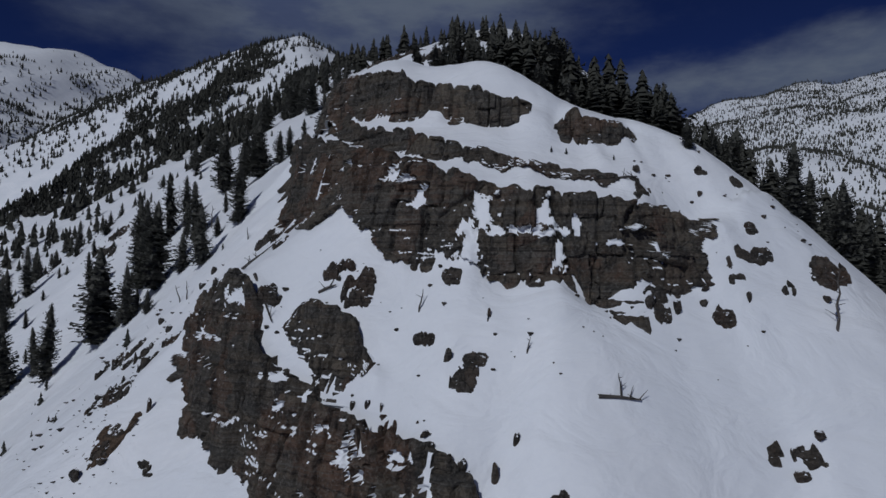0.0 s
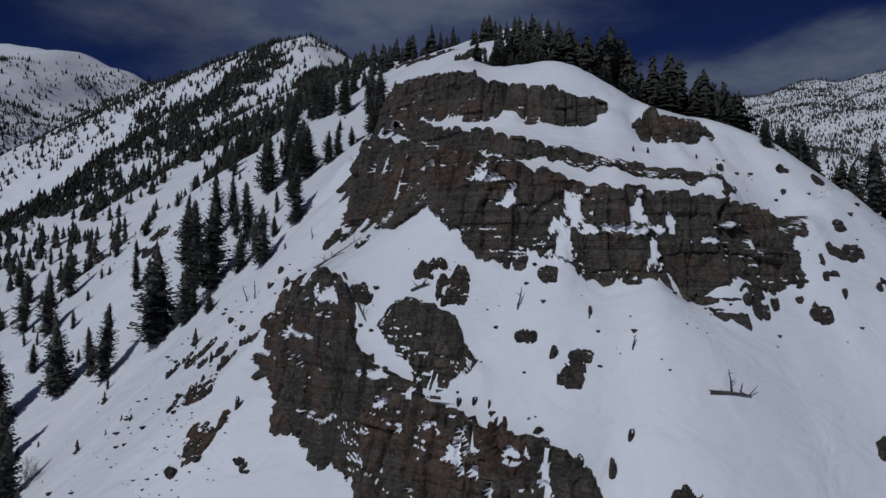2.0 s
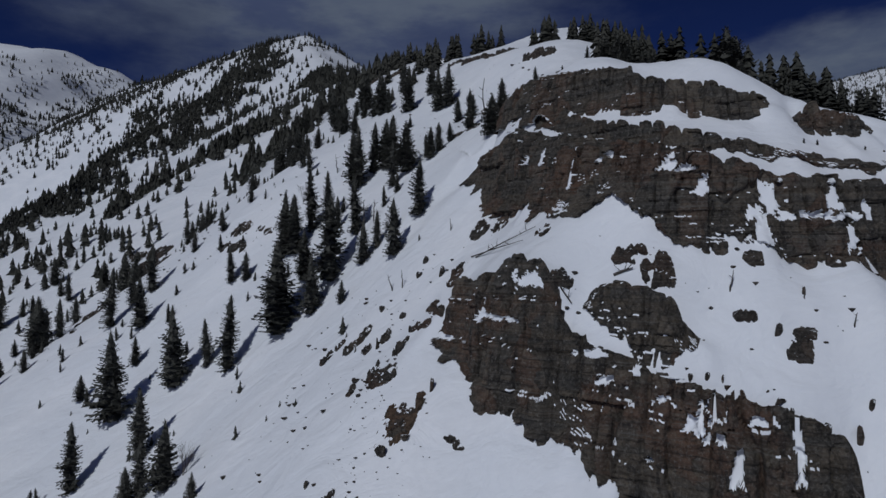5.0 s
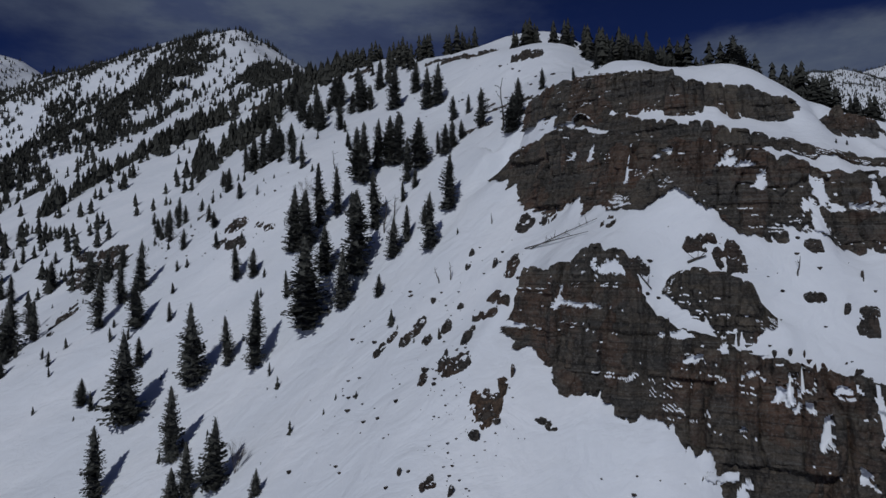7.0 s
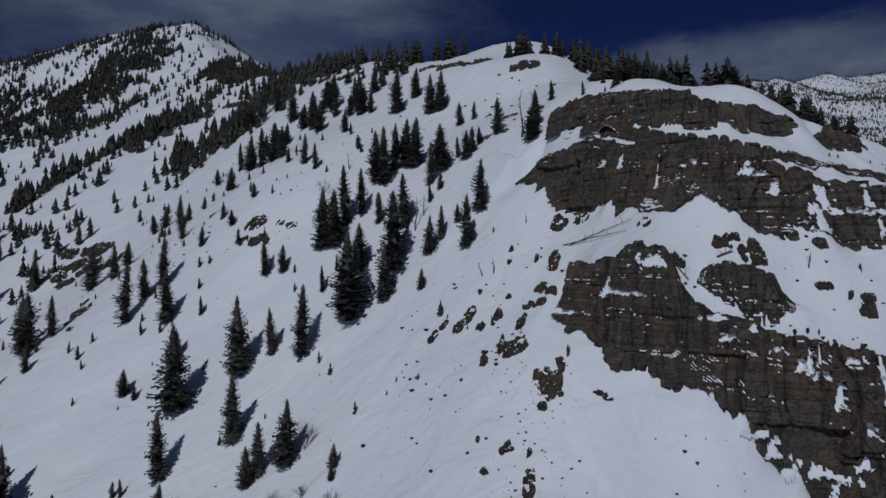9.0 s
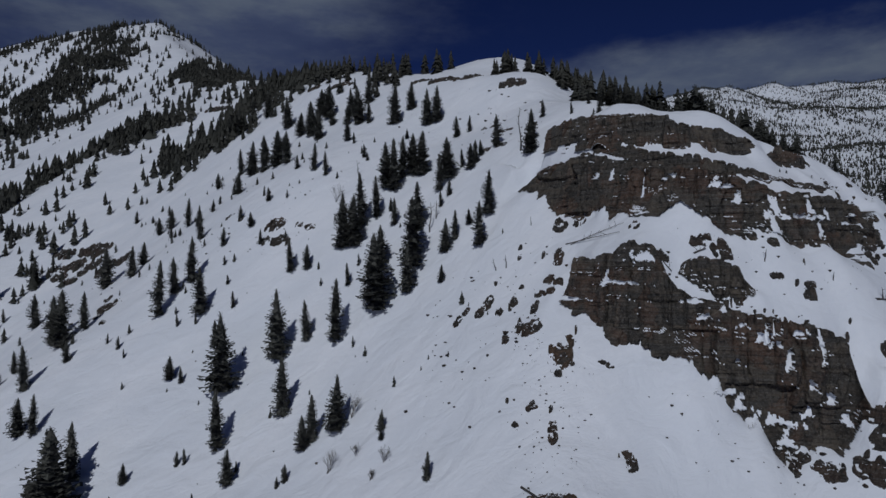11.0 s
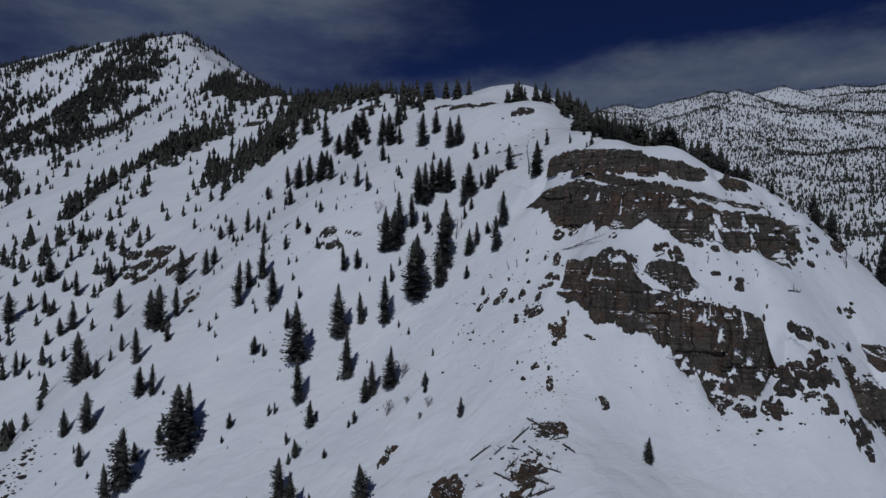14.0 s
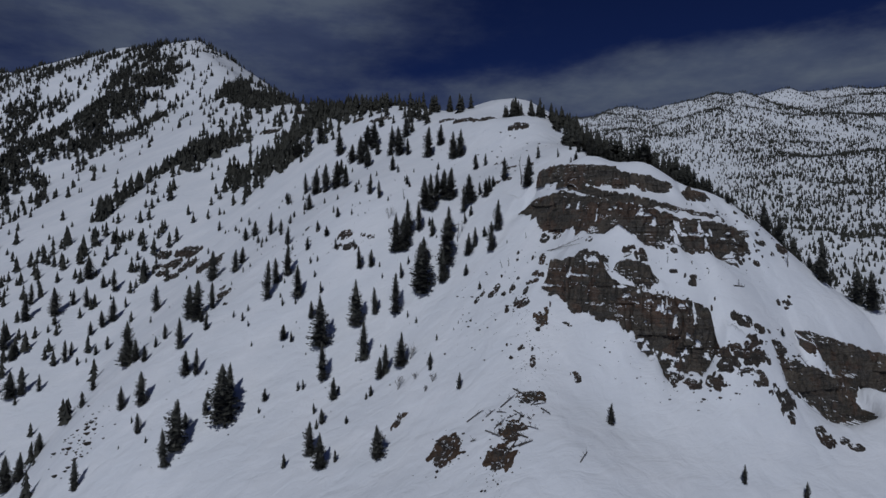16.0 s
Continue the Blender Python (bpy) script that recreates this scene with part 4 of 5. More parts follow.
def thicket(name, label, spots, seed):
    """Many whole firs joined into one mesh of stuff; spots: x, y, height."""
    r = random.Random(seed)
    shapes = []
    for f in FIRS:
        group = []
        for child in f.children:
            me = child.data
            co = np.empty(len(me.vertices) * 3, np.float32)
            me.vertices.foreach_get("co", co)
            ix = np.empty(len(me.loops), np.int32)
            me.loops.foreach_get("vertex_index", ix)
            group.append((0 if child.name.startswith("trunk") else 1, co.reshape(-1, 3), ix.reshape(-1, 3)))
        shapes.append(group)
    spots = np.array(spots)
    z = ground(spots[:, 0], spots[:, 1]) - 0.15
    co, faces, slot, base = [], [], [], 0
    for (x, y, tall), zz in zip(spots, z):
        a, k = r.uniform(0, 6.28), tall / 10
        c, s = math.cos(a) * k * r.uniform(0.9, 1.2), math.sin(a) * k
        for m, v, f in shapes[r.randrange(len(shapes))]:
            co.append(np.stack([x + c * v[:, 0] - s * v[:, 1], y + s * v[:, 0] + c * v[:, 1], zz + k * v[:, 2]], 1))
            faces.append(f + base)
            slot.append(np.full(len(f), m))
            base += len(v)
    me = bpy.data.meshes.new(name)
    fill(me, np.concatenate(co), np.concatenate(faces), False)
    me.materials.append(BARK)
    me.materials.append(NEEDLE)
    me.polygons.foreach_set("material_index", np.concatenate(slot).astype(np.int32))
    return tagged(new(name, me), label, "forest", kind="stuff")


wood = random.Random(77)
CREST = [(-11, 77), (-5, 70), (3, 66), (9, 64), (16, 62), (24, 60), (32, 58.5), (42, 57), (54, 55)]
spots = []
for n_, ((ax, ay), (bx, by)) in enumerate(zip(CREST, CREST[1:])):
    for _ in range((16, 30, 40)[n_] if n_ < 3 else 42):
        f = wood.random()
        off = 2.5 + 17 * wood.random() ** 1.3
        ex, ey = bx - ax, by - ay
        n = math.hypot(ex, ey)
        tall = wood.uniform(1.6, 3.6) if n_ < 3 else wood.uniform(3.6, 6.6)
        if n_ > 4 and wood.random() < 0.4:
            continue
        spots.append((ax + ex * f - ey / n * off, ay + ey * f + ex / n * off, tall + (0.16 if n_ < 2 else 0.22 if n_ < 5 else 0.2) * off))
TALL_ROW = [(-1, 88, 72.5), (10, 80, 71.5), (17, 75, 68), (26, 70, 61)]
for (ax, ay, az_), (bx, by, bz) in zip(TALL_ROW, TALL_ROW[1:]):
    for _ in range(15):
        f = wood.random()
        tx, ty = ax + (bx - ax) * f + wood.gauss(0, 0.8), ay + (by - ay) * f + wood.gauss(0, 2.0)
        spots.append((tx, ty, max(az_ + (bz - az_) * f - height(tx, ty) - wood.uniform(0, 4), 3)))
front = [s for k, s in enumerate(spots) if k % 3 == 0]
thicket("fir_wood", "dark firs along the edge of the snowy crest", front, 1)
def far_trees(name, label, spots, tiers, sides):
    """Many small conifers as one mesh of stuff; spots: x, y, z, height."""
    r = np.random.RandomState(5)
    co, faces, base = [], [], 0
    n = len(spots)
    turn = r.uniform(0, 6.28, n)
    parts_co, parts_f = [], []
    per = 0
    for t in range(tiers):
        f0 = 0.04 + 0.9 * t / tiers
        top = min(f0 + 1.7 / tiers, 1.0)
        rad = 0.24 * (1 - f0) ** 0.9
        for a in range(sides):
            w = turn + t * 0.8 + 6.2832 * a / sides
            rr = rad * r.uniform(0.4, 1.4, n) * spots[:, 3]
            dw = 3.1416 / sides * 1.25
            low = spots[:, 2] + (f0 + r.uniform(-0.04, 0.03, n)) * spots[:, 3]
            tip = np.stack([spots[:, 0], spots[:, 1], spots[:, 2] + top * spots[:, 3]], 1)
            p = np.stack([spots[:, 0] + rr * np.cos(w - dw), spots[:, 1] + rr * np.sin(w - dw), low], 1)
            q = np.stack([spots[:, 0] + rr * np.cos(w + dw), spots[:, 1] + rr * np.sin(w + dw), low], 1)
            parts_co += [tip, p, q]
            per += 3
    co = np.stack(parts_co, 1).reshape(-1, 3)
    faces = np.arange(n * per).reshape(-1, 3)
    me = bpy.data.meshes.new(name)
    fill(me, co, faces, False)
    me.materials.append(FAR_NEEDLE)
    return tagged(new(name, me), label, "forest", kind="stuff")


def on_ground(spots):
    a = np.array(spots)
    return np.c_[a[:, :2], ground(a[:, 0], a[:, 1]) - 0.15, a[:, 2]]


far_trees("fir_wood", "dense dark fir wood behind the snowy crest", on_ground([s for k, s in enumerate(spots) if k % 3]), 24, 7)
KNOB_EDGE = [(-4, 143), (3, 138), (9, 128), (8, 115), (4, 100), (-2, 88)]
spots = []
for (ax, ay), (bx, by) in zip(KNOB_EDGE, KNOB_EDGE[1:]):
    for _ in range(24):
        f, off = wood.random(), 0.5 + 26 * wood.random() ** 1.3
        spots.append((ax + (bx - ax) * f + off, ay + (by - ay) * f + wood.uniform(-2, 2), wood.uniform(4, 8)))
far_trees("fir_wood", "dark fir wood on the east side of the knob", on_ground(spots), 11, 7)
spots = []
for _ in range(90):
    ty = wood.uniform(165, 290)
    spots.append((-12 - (ty - 150) * 0.28 + wood.gauss(0, 9), ty, wood.uniform(4, 8.5)))
far_trees("fir_wood", "row of dark firs along the snowy ridge", on_ground(spots), 10, 7)


def sown(n, x0, x1, y0, y1, seed, keep, lo, hi):
    r = np.random.RandomState(seed)
    x, y = r.uniform(x0, x1, n), r.uniform(y0, y1, n)
    stay = keep(x, y) > r.uniform(0, 1, n)
    x, y = x[stay], y[stay]
    z = np.concatenate([ground(a, b) for a, b in zip(np.array_split(x, 8), np.array_split(y, 8))])
    return np.stack([x, y, z - 0.2, r.uniform(lo, hi, len(x)) * (0.6 + 0.6 * r.uniform(0, 1, len(x)))], 1)


# lines of dense wood on the flank of the peak
WOOD_LINES = [
    SPUR,
    [(-120, 238, 6), (-107, 246, 8), (-94, 254, 9), (-80, 240, 8), (-76, 264, 8), (-50, 246, 7)],
    [(-124, 239, 4), (-119, 244, 5), (-110, 252, 5)],
    [(-167, 269, 5), (-160, 294, 7), (-150, 314, 7), (-137, 324, 7)],
    [(-328, 562, 22), (-311, 591, 20), (-308, 655, 14)],
    [(-283, 591, 7), (-275, 691, 10), (-238, 777, 9)],
    [(-135, 553, 7), (-108, 435, 7), (-89, 389, 6)],
    [(-356, 657, 18), (-366, 743, 18)],
    [(-132, 295, 7), (-116, 313, 7)]]


def peak_cover(x, y):
    d = fbm((0.37 * x + 0.93 * y) / 150, (0.93 * x - 0.37 * y) / 42, 4, 21, 0.7)
    _, side, _ = along(WOOD_LINES[0], x, y)
    gone = np.where((np.hypot(x + 119, y - 207) > 16) & (np.hypot(x + 112, y - 185) > 12), 1.0, 0.15) * np.where((x > -122 + 0.15 * (y - 200)) & (y < 215), 0.0, 1.0)
    out = 0.05 + smooth((d - 0.02) / 0.34) * 0.62
    return gone * out * np.where((side < 0) & (y > 300), 0.5, np.where(y < 330, 0.38, 1.0))


def valley_cover(x, y):
    low = 1 - smooth((ridge(FAR_WEST, x, y, 0.52) - 420) / 330)
    return low * (0.10 + 0.7 * smooth((fbm(x / 90, y / 160, 4, 61, 0.65) + 0.05) / 0.4))


def side_cover(x, y):
    d, side, _ = along(SPUR, x, y)
    return np.where((side > 0) & (d > 20), 0.06 + 0.75 * smooth((fbm((x + y) / 160, (x - y) / 60, 4, 91, 0.65) - 0.02) / 0.35), 0)


def gully_cover(x, y):
    beyond = smooth((-128 + 0.1 * (y - 100) - x) / 20)
    return beyond * (0.06 + 0.22 * smooth((fbm(x / 35, y / 35, 2, 81) - 0.05) / 0.5))


def line_cover(x, y):
    out = 0 * x
    for line in WOOD_LINES:
        away, _, (wide,) = along(line, x, y)
        out = np.maximum(out, 1.0 - 0.15 - smooth(away / (1.9 * wide) + 0.7 * fbm(x / 22, y / 22, 2, 71)))
    return out


def east_cover(x, y):
    low = 1 - smooth((ridge(FAR_EAST, x, y, 0.40) - 190) / 400)
    return 0.42 + 0.6 * smooth((fbm(x / 190, y / 190, 4, 51, 0.65) - 0.16 + 1.0 * low) / 0.5)


far_trees("fir_wood", "scattered dark firs on the snowy flank of a peak", sown(24000, -440, 40, 190, 830, 2, peak_cover, 3, 8.5), 5, 4)
far_trees("fir_wood", "dense lines of dark firs running up the flank of a peak", sown(40000, -420, -20, 215, 840, 12, line_cover, 5, 10.5), 4, 4)
far_trees("fir_wood", "scattered dark firs high on a far snowy shoulder", sown(5000, -900, 200, 700, 1300, 3, peak_cover, 6, 11), 3, 4)
far_trees("fir_wood", "thin dark woods on a far snowy mountainside", sown(90000, 120, 2100, 300, 1820, 4, east_cover, 4, 9), 2, 3)
far_trees("fir_wood", "clumps of dark firs in a snowy side valley", sown(30000, -1050, -330, 420, 1500, 16, side_cover, 4, 9), 4, 4)
far_trees("fir_wood", "dark woods in a far snowy valley", sown(26000, -2000, -500, 1000, 2250, 6, valley_cover, 8, 16), 3, 4)
far_trees("fir_wood", "scattered dark firs on the slope across a snowy gully", sown(3600, -330, -122, 70, 240, 15, gully_cover, 2.5, 8), 7, 6)

# ---- loose rock ----


def chunk_mesh(name, seed, fine, material, flat=0.8):
    """An angular boulder about one metre across, with snow lying on its top."""
    r = random.Random(seed)
    bm = bmesh.new()
    bmesh.ops.create_icosphere(bm, subdivisions=fine, radius=1.0)
    cuts = []
    for _ in range(11):
        n = Vector((r.gauss(0, 1), r.gauss(0, 1), r.gauss(0, 0.7))).normalized()
        cuts.append((n, r.uniform(0.42, 0.9)))
    cuts.append((Vector((0, 0, 1)), flat * 0.7))
    shift = Vector((seed * 3.7, seed * 1.3, 0))
    for v in bm.verts:
        w = v.co.normalized()
        reach = min([1.15] + [d / w.dot(n) for n, d in cuts if w.dot(n) > 0.05])
        v.co = w * reach * (1 + 0.16 * noise.noise(w * 3 + shift) + 0.16 * noise.noise(w * 8 + shift) + 0.08 * noise.cell(Vector((w.x * 2, w.y * 2, w.z * 5)) + shift)) * 0.62
    me = bpy.data.meshes.new(name)
    bm.normal_update()
    for f in bm.faces:
        lump = noise.noise(f.calc_center_median() * 3 + shift)
        f.material_index = 1 if f.normal.z > 0.90 + 0.3 * lump and f.calc_center_median().z > 0.15 else 0
    bm.to_mesh(me)
    bm.free()
    me.materials.append(material)
    me.materials.append(SNOW)
    return me


BLOCKS = [chunk_mesh("block", 20 + i, 3, BOULDER) for i in range(6)]
STONES = [chunk_mesh("stone", 40 + i, 2, BOULDER) for i in range(5)]


def slope_at(x, y, e=0.8):
    """The ground's rise towards +x and +y."""
    q = ground(np.array([x + e, x - e, x, x]), np.array([y, y, y + e, y - e]))
    return (q[0] - q[1]) / (2 * e), (q[2] - q[3]) / (2 * e)


def outcrop(x, y, wide, tall, seed, label, name="rock_outcrop", group=""):
    """Rock that stands out of the snow: one boulder, or blocks in rows across the slope."""
    r = random.Random(seed)
    gx_, gy_ = slope_at(x, y)
    steep = max(math.hypot(gx_, gy_), 0.05)
    up = (gx_ / steep, gy_ / steep)
    across = (up[1], -up[0])
    turn = math.degrees(math.atan2(across[1], across[0]))
    if wide < 0.95:
        home = new("boulder", BLOCKS[r.randrange(len(BLOCKS))] if wide > 0.8 else STONES[r.randrange(len(STONES))])
        home.matrix_basis = pose(x, y, height(x, y) + 0.30 * tall, r.uniform(-8, 8), r.uniform(-8, 8), turn + r.uniform(-20, 20)) @ Matrix.Diagonal((wide * 1.0, wide * 0.9, max(tall, 0.6 * wide) * 1.7, 1))
        return tagged(home, label, "boulder", group)
    # bedrock broken into tilted facets, with snow in the gaps
    n = int(min(max(wide / 0.11, 26), 84))
    u, v = np.meshgrid(np.linspace(-1.15, 1.15, n), np.linspace(-1.15, 1.15, n))
    deep = max(0.55 * tall / max(steep, 0.7), 0.25)
    pu, pv = u * wide * 0.56, v * deep
    px, py = x + across[0] * pu + up[0] * pv, y + across[1] * pu + up[1] * pv
    size = min(0.45 + 0.07 * wide, 1.3)
    lane = pv / (0.8 * size) + 0.5 * vnoise(pu / size, pv / size, seed + 1)
    k = np.floor(lane)
    col = pu / size + 3 * cell(k, k * 0, seed + 2) + 0.4 * vnoise(pu / (0.6 * size), pv / (0.6 * size), seed + 3)
    c = np.floor(col)
    edge = 1 - np.abs(u) ** 2.6 - np.abs(v) ** 2.6 + 0.6 * fbm(px / (1.5 * size) + seed, py / (1.5 * size), 3, seed + 4)
    whole = smooth(edge / 0.35) * (cell(k, c, seed + 5) > -0.52)
    crack = np.minimum(np.minimum(lane - k, 1 - lane + k), np.minimum(col - c, 1 - col + c))
    rise = (0.10 + 0.20 * min(tall, 3.2)) * (1.7 if wide > 5 else 1.0) + 0.35 * steep * np.maximum(-pv, -0.3 * deep)
    rise = rise * (0.75 + 0.45 * cell(k, c, seed + 6)) + 0.35 * size * (cell(k, c, seed + 7) * (col - c - 0.5) + cell(k, c, seed + 8) * (lane - k - 0.5))
    proud = whole * np.maximum(rise * (1 - 0.6 * np.exp(-(crack / 0.1) ** 2)) + 0.10 * fbm(px / 0.4, py / 0.4, 3, seed + 9), 0.06)
    base = ground(px, py)
    z = base + np.where(proud > 0.03, proud, -0.3)
    lay = height(x, y)
    i = (np.arange(n - 1)[:, None] * n + np.arange(n - 1)[None, :]).ravel()
    quads = np.stack([i, i + n, i + n + 1, i + 1], 1)
    if across[0] * up[1] - across[1] * up[0] > 0:
        quads = quads[:, ::-1]
    me = bpy.data.meshes.new(name)
    fill(me, np.stack([px - x, py - y, z - lay], 2).reshape(-1, 3), quads, False)
    me.materials.append(BOULDER)
    me.materials.append(SNOW)
    nz = np.empty(len(me.polygons) * 3, np.float32)
    me.polygons.foreach_get("normal", nz)
    mx, my = px.ravel()[quads].mean(1), py.ravel()[quads].mean(1)
    me.polygons.foreach_set("material_index", (nz[2::3] > 0.90 + 0.22 * vnoise(mx / 0.5, my / 0.5, seed + 10)).astype(np.int32))
    home = tagged(new(name, me), label, "rock", group)
    home.matrix_basis = pose(x, y, lay)
    return home


# rocks in the snow: (x, y, width, height)
EAST_ROCKS = [
    (16.0, 50.1, 2.3, 0.9), (16.1, 52.3, 0.7, 0.4), (22.0, 53.4, 1.1, 0.7), (25.1, 53.5, 1.2, 0.9), (24.3, 49.3, 1.3, 1.0),
    (21.4, 52.2, 0.6, 0.3), (24.3, 47.8, 2.0, 1.2), (22.5, 47.3, 3.3, 1.3), (25.5, 46.4, 1.2, 1.0), (29.7, 48.0, 3.4, 2.2),
    (19.4, 46.3, 0.6, 0.4), (15.7, 45.5, 1.9, 1.1), (20.3, 45.1, 1.6, 1.3), (21.8, 46.4, 1.2, 0.4), (22.3, 45.6, 0.5, 0.6),
    (28.3, 46.2, 0.7, 0.5)]
BENCH_ROCKS = [
    (-13.7, 49.8, 1.8, 1.4), (-13.4, 49.7, 0.7, 0.7), (-1.5, 44.1, 1, 0.8), (-0.8, 43.8, 1.1, 0.8), (0.5, 42.5, 0.6, 0.9), (2.5, 42.2, 1.9, 0.9),
    (1.7, 41.6, 1.9, 1.5), (-8.6, 49.6, 1.8, 1.7), (-6.3, 47.6, 2.4, 2.5), (-7.1, 49.1, 0.9, 0.9), (0.8, 46.3, 1.7, 1.1), (3.4, 44.2, 0.3, 0.5),
    (-19.4, 67.5, 2.1, 2.1), (-17.1, 65.1, 1.6, 1.7), (-14.2, 54.9, 1.7, 1.3), (6.3, 45.7, 0.5, 1), (6.9, 45.5, 1.2, 0.4), (14.9, 44.8, 0.8, 1),
    (15.7, 44.7, 1.1, 1.6), (16.9, 45, 0.7, 1), (19.1, 45.7, 0.7, 0.5)]
SPUR_ROCKS = [
    (-36.5, 66.8, 1.1, 1.4), (-35.1, 67, 1, 1), (-33.7, 64.7, 1.5, 1.5), (-32.4, 65.2, 1.5, 1.8), (-31.6, 62.5, 1, 0.7), (-29.5, 61.9, 1.2, 1.9),
    (-29.6, 57.1, 3.3, 2), (-32.6, 57.8, 1.3, 1), (-32.2, 58.5, 0.8, 0.5), (-27.7, 58.7, 1, 1.6), (-26.5, 60.1, 1.2, 0.9), (-25.4, 59.1, 1.5, 0.8),
    (-24.6, 60.4, 1.9, 1.2), (-22.7, 61.9, 1.5, 1.1), (-24.1, 59, 1.3, 0.9), (-26.1, 59.2, 0.8, 0.7), (-23.1, 57.4, 0.9, 0.8), (-22, 62.2, 1, 0.8),
    (-29, 49.7, 0.9, 0.8), (-27.6, 50.5, 1.5, 0.6), (-26.9, 49.8, 0.8, 0.4), (-23.1, 48.8, 1.3, 0.5), (-22.4, 48.3, 1.1, 0.5), (-32.9, 48.3, 1.1, 0.7)]
CRAG_ROCKS = [
    (-33.5, 48.3, 0.8, 0.3), (-31.4, 46.6, 0.6, 0.8), (-32.3, 44.4, 1.1, 1.9), (-35.6, 47.5, 0.9, 0.7), (-35.3, 50.5, 0.5, 0.5), (-23.7, 64.5, 0.7, 1),
    (-22.1, 63.2, 1, 1.6), (-25.6, 68.8, 0.7, 0.9), (-26.4, 67.5, 0.7, 0.7), (-27.9, 63.1, 0.8, 0.7), (-27.8, 58.3, 0.8, 1), (-30.4, 66.9, 0.6, 0.7),
    (-24.7, 52.9, 0.5, 1.1)]
WEST_ROCKS = [
    (-117.5, 205.8, 13.4, 4.5), (-128.9, 213.8, 7, 2.8), (-123.2, 203.1, 8.9, 3.6), (-115.6, 194.1, 8.5, 3.8), (-108, 176.9, 7.8, 3.5), (-103.4, 172.7, 5.7, 2.7),
    (-126.7, 199.8, 5.5, 2.2), (-121.4, 192.4, 6.4, 1.9), (-129.7, 206.7, 4.1, 2), (-118.3, 193.2, 5.5, 2.1), (-109.6, 174.6, 4.7, 1.6), (-102.3, 175.8, 3.5, 2.3),
    (-97.5, 132.7, 2.2, 1.4), (-97.9, 128.9, 1.8, 1.5), (-97.9, 124.9, 1.5, 1.2), (-95.4, 119.1, 2, 0.8), (-61.5, 116, 4.9, 2.7), (-60.8, 110.6, 4.7, 2.4),
    (-63.8, 113.2, 2.1, 1.9), (-56.9, 112.1, 1.6, 1.1), (-55, 109.9, 2.4, 1.1), (-68.9, 126, 1.5, 1.3), (-72.1, 132, 1.5, 1.2), (-96.3, 127.7, 3.4, 2.4)]
FOOT_ROCKS = [
    (-5.9, 42.6, 0.5, 0.4), (-4.9, 42.1, 0.4, 0.5), (-3.9, 41.8, 0.2, 0.6), (-3.2, 41, 1, 0.9), (-3.8, 41.2, 0.5, 0.4), (-0.9, 39.9, 0.7, 0.4),
    (-1.4, 40.5, 0.2, 0.2), (0.6, 38.7, 0.7, 0.7), (1.4, 38.4, 0.7, 0.8), (3.4, 38.2, 0.5, 1.2), (4.7, 38.9, 0.4, 0.8), (-0.4, 39.3, 0.4, 0.6),
    (-25, 40.6, 1.7, 1.8), (21.7, 40.2, 1.7, 1.2), (23.3, 40, 1.9, 1.3), (24.3, 40.5, 0.8, 0.6), (22.4, 39.5, 0.9, 0.5)]
RUBBLE = [
    (-5.8, 38, 4.2, 2.2), (-3.9, 34.5, 3, 1.5), (-0.7, 31.9, 3.3, 2.4), (1.4, 31.7, 2.6, 1.4), (2.4, 31.9, 4.1, 1.4), (4.2, 30.2, 3.3, 1.2),
    (5.5, 28.6, 1.4, 1), (7.1, 29, 2.2, 2.4), (3.6, 32.2, 3.1, 3.1), (6, 31.3, 3.1, 3.4), (8.5, 32.6, 4.9, 1.7), (8.7, 31, 2.9, 2.7),
    (9, 27.1, 1.2, 4.1), (10.6, 26.6, 3.4, 2.9), (8.9, 25, 2.4, 2.6), (7.6, 27.5, 1, 1), (1.9, 33.9, 3, 2.2), (7.2, 36, 1.9, 1.7),
    (8.7, 35.1, 3, 2), (11.4, 34.4, 2.3, 1.8)]
GULLY_ROCKS = [
    (13.8, 34.7, 1.3, 0.9), (14.6, 32.9, 2.5, 2.8), (14.2, 31.7, 2.5, 2), (14.7, 22.9, 3, 2.7), (18.3, 22.2, 1.9, 1.1), (19.7, 20.9, 2.8, 0.9)]
KNOB_ROCKS = [
    (-19, 161, 6, 1.4), (-14.5, 152.5, 9, 1.8), (-9, 145.5, 9, 2), (-2.5, 127, 6.5, 2.6), (-14.4, 112.4, 4.5, 0.9), (-11.1, 95.3, 3.4, 0.9), (-15.1, 102.7, 4.1, 0.8), (-18.3, 94.9, 2.4, 1.1), (-20.6, 97.3, 1.9, 1.3),
    (-68.3, 312.8, 11.5, 2.9), (-39, 198, 11.2, 2.2), (-88.3, 305.9, 13.9, 2.8), (-46.4, 214.9, 8, 2)]
SOIL = [
    (-27.5, 51.6, 2.8, 3), (-51.2, 37.8, 6.3, 5.9), (-57.2, 52.3, 1.5, 3.5), (-35.7, 37.7, 5.3, 2.6), (-41.1, 32.5, 5.8, 2.9),
    (-44.5, 29.3, 4.7, 3.9)]
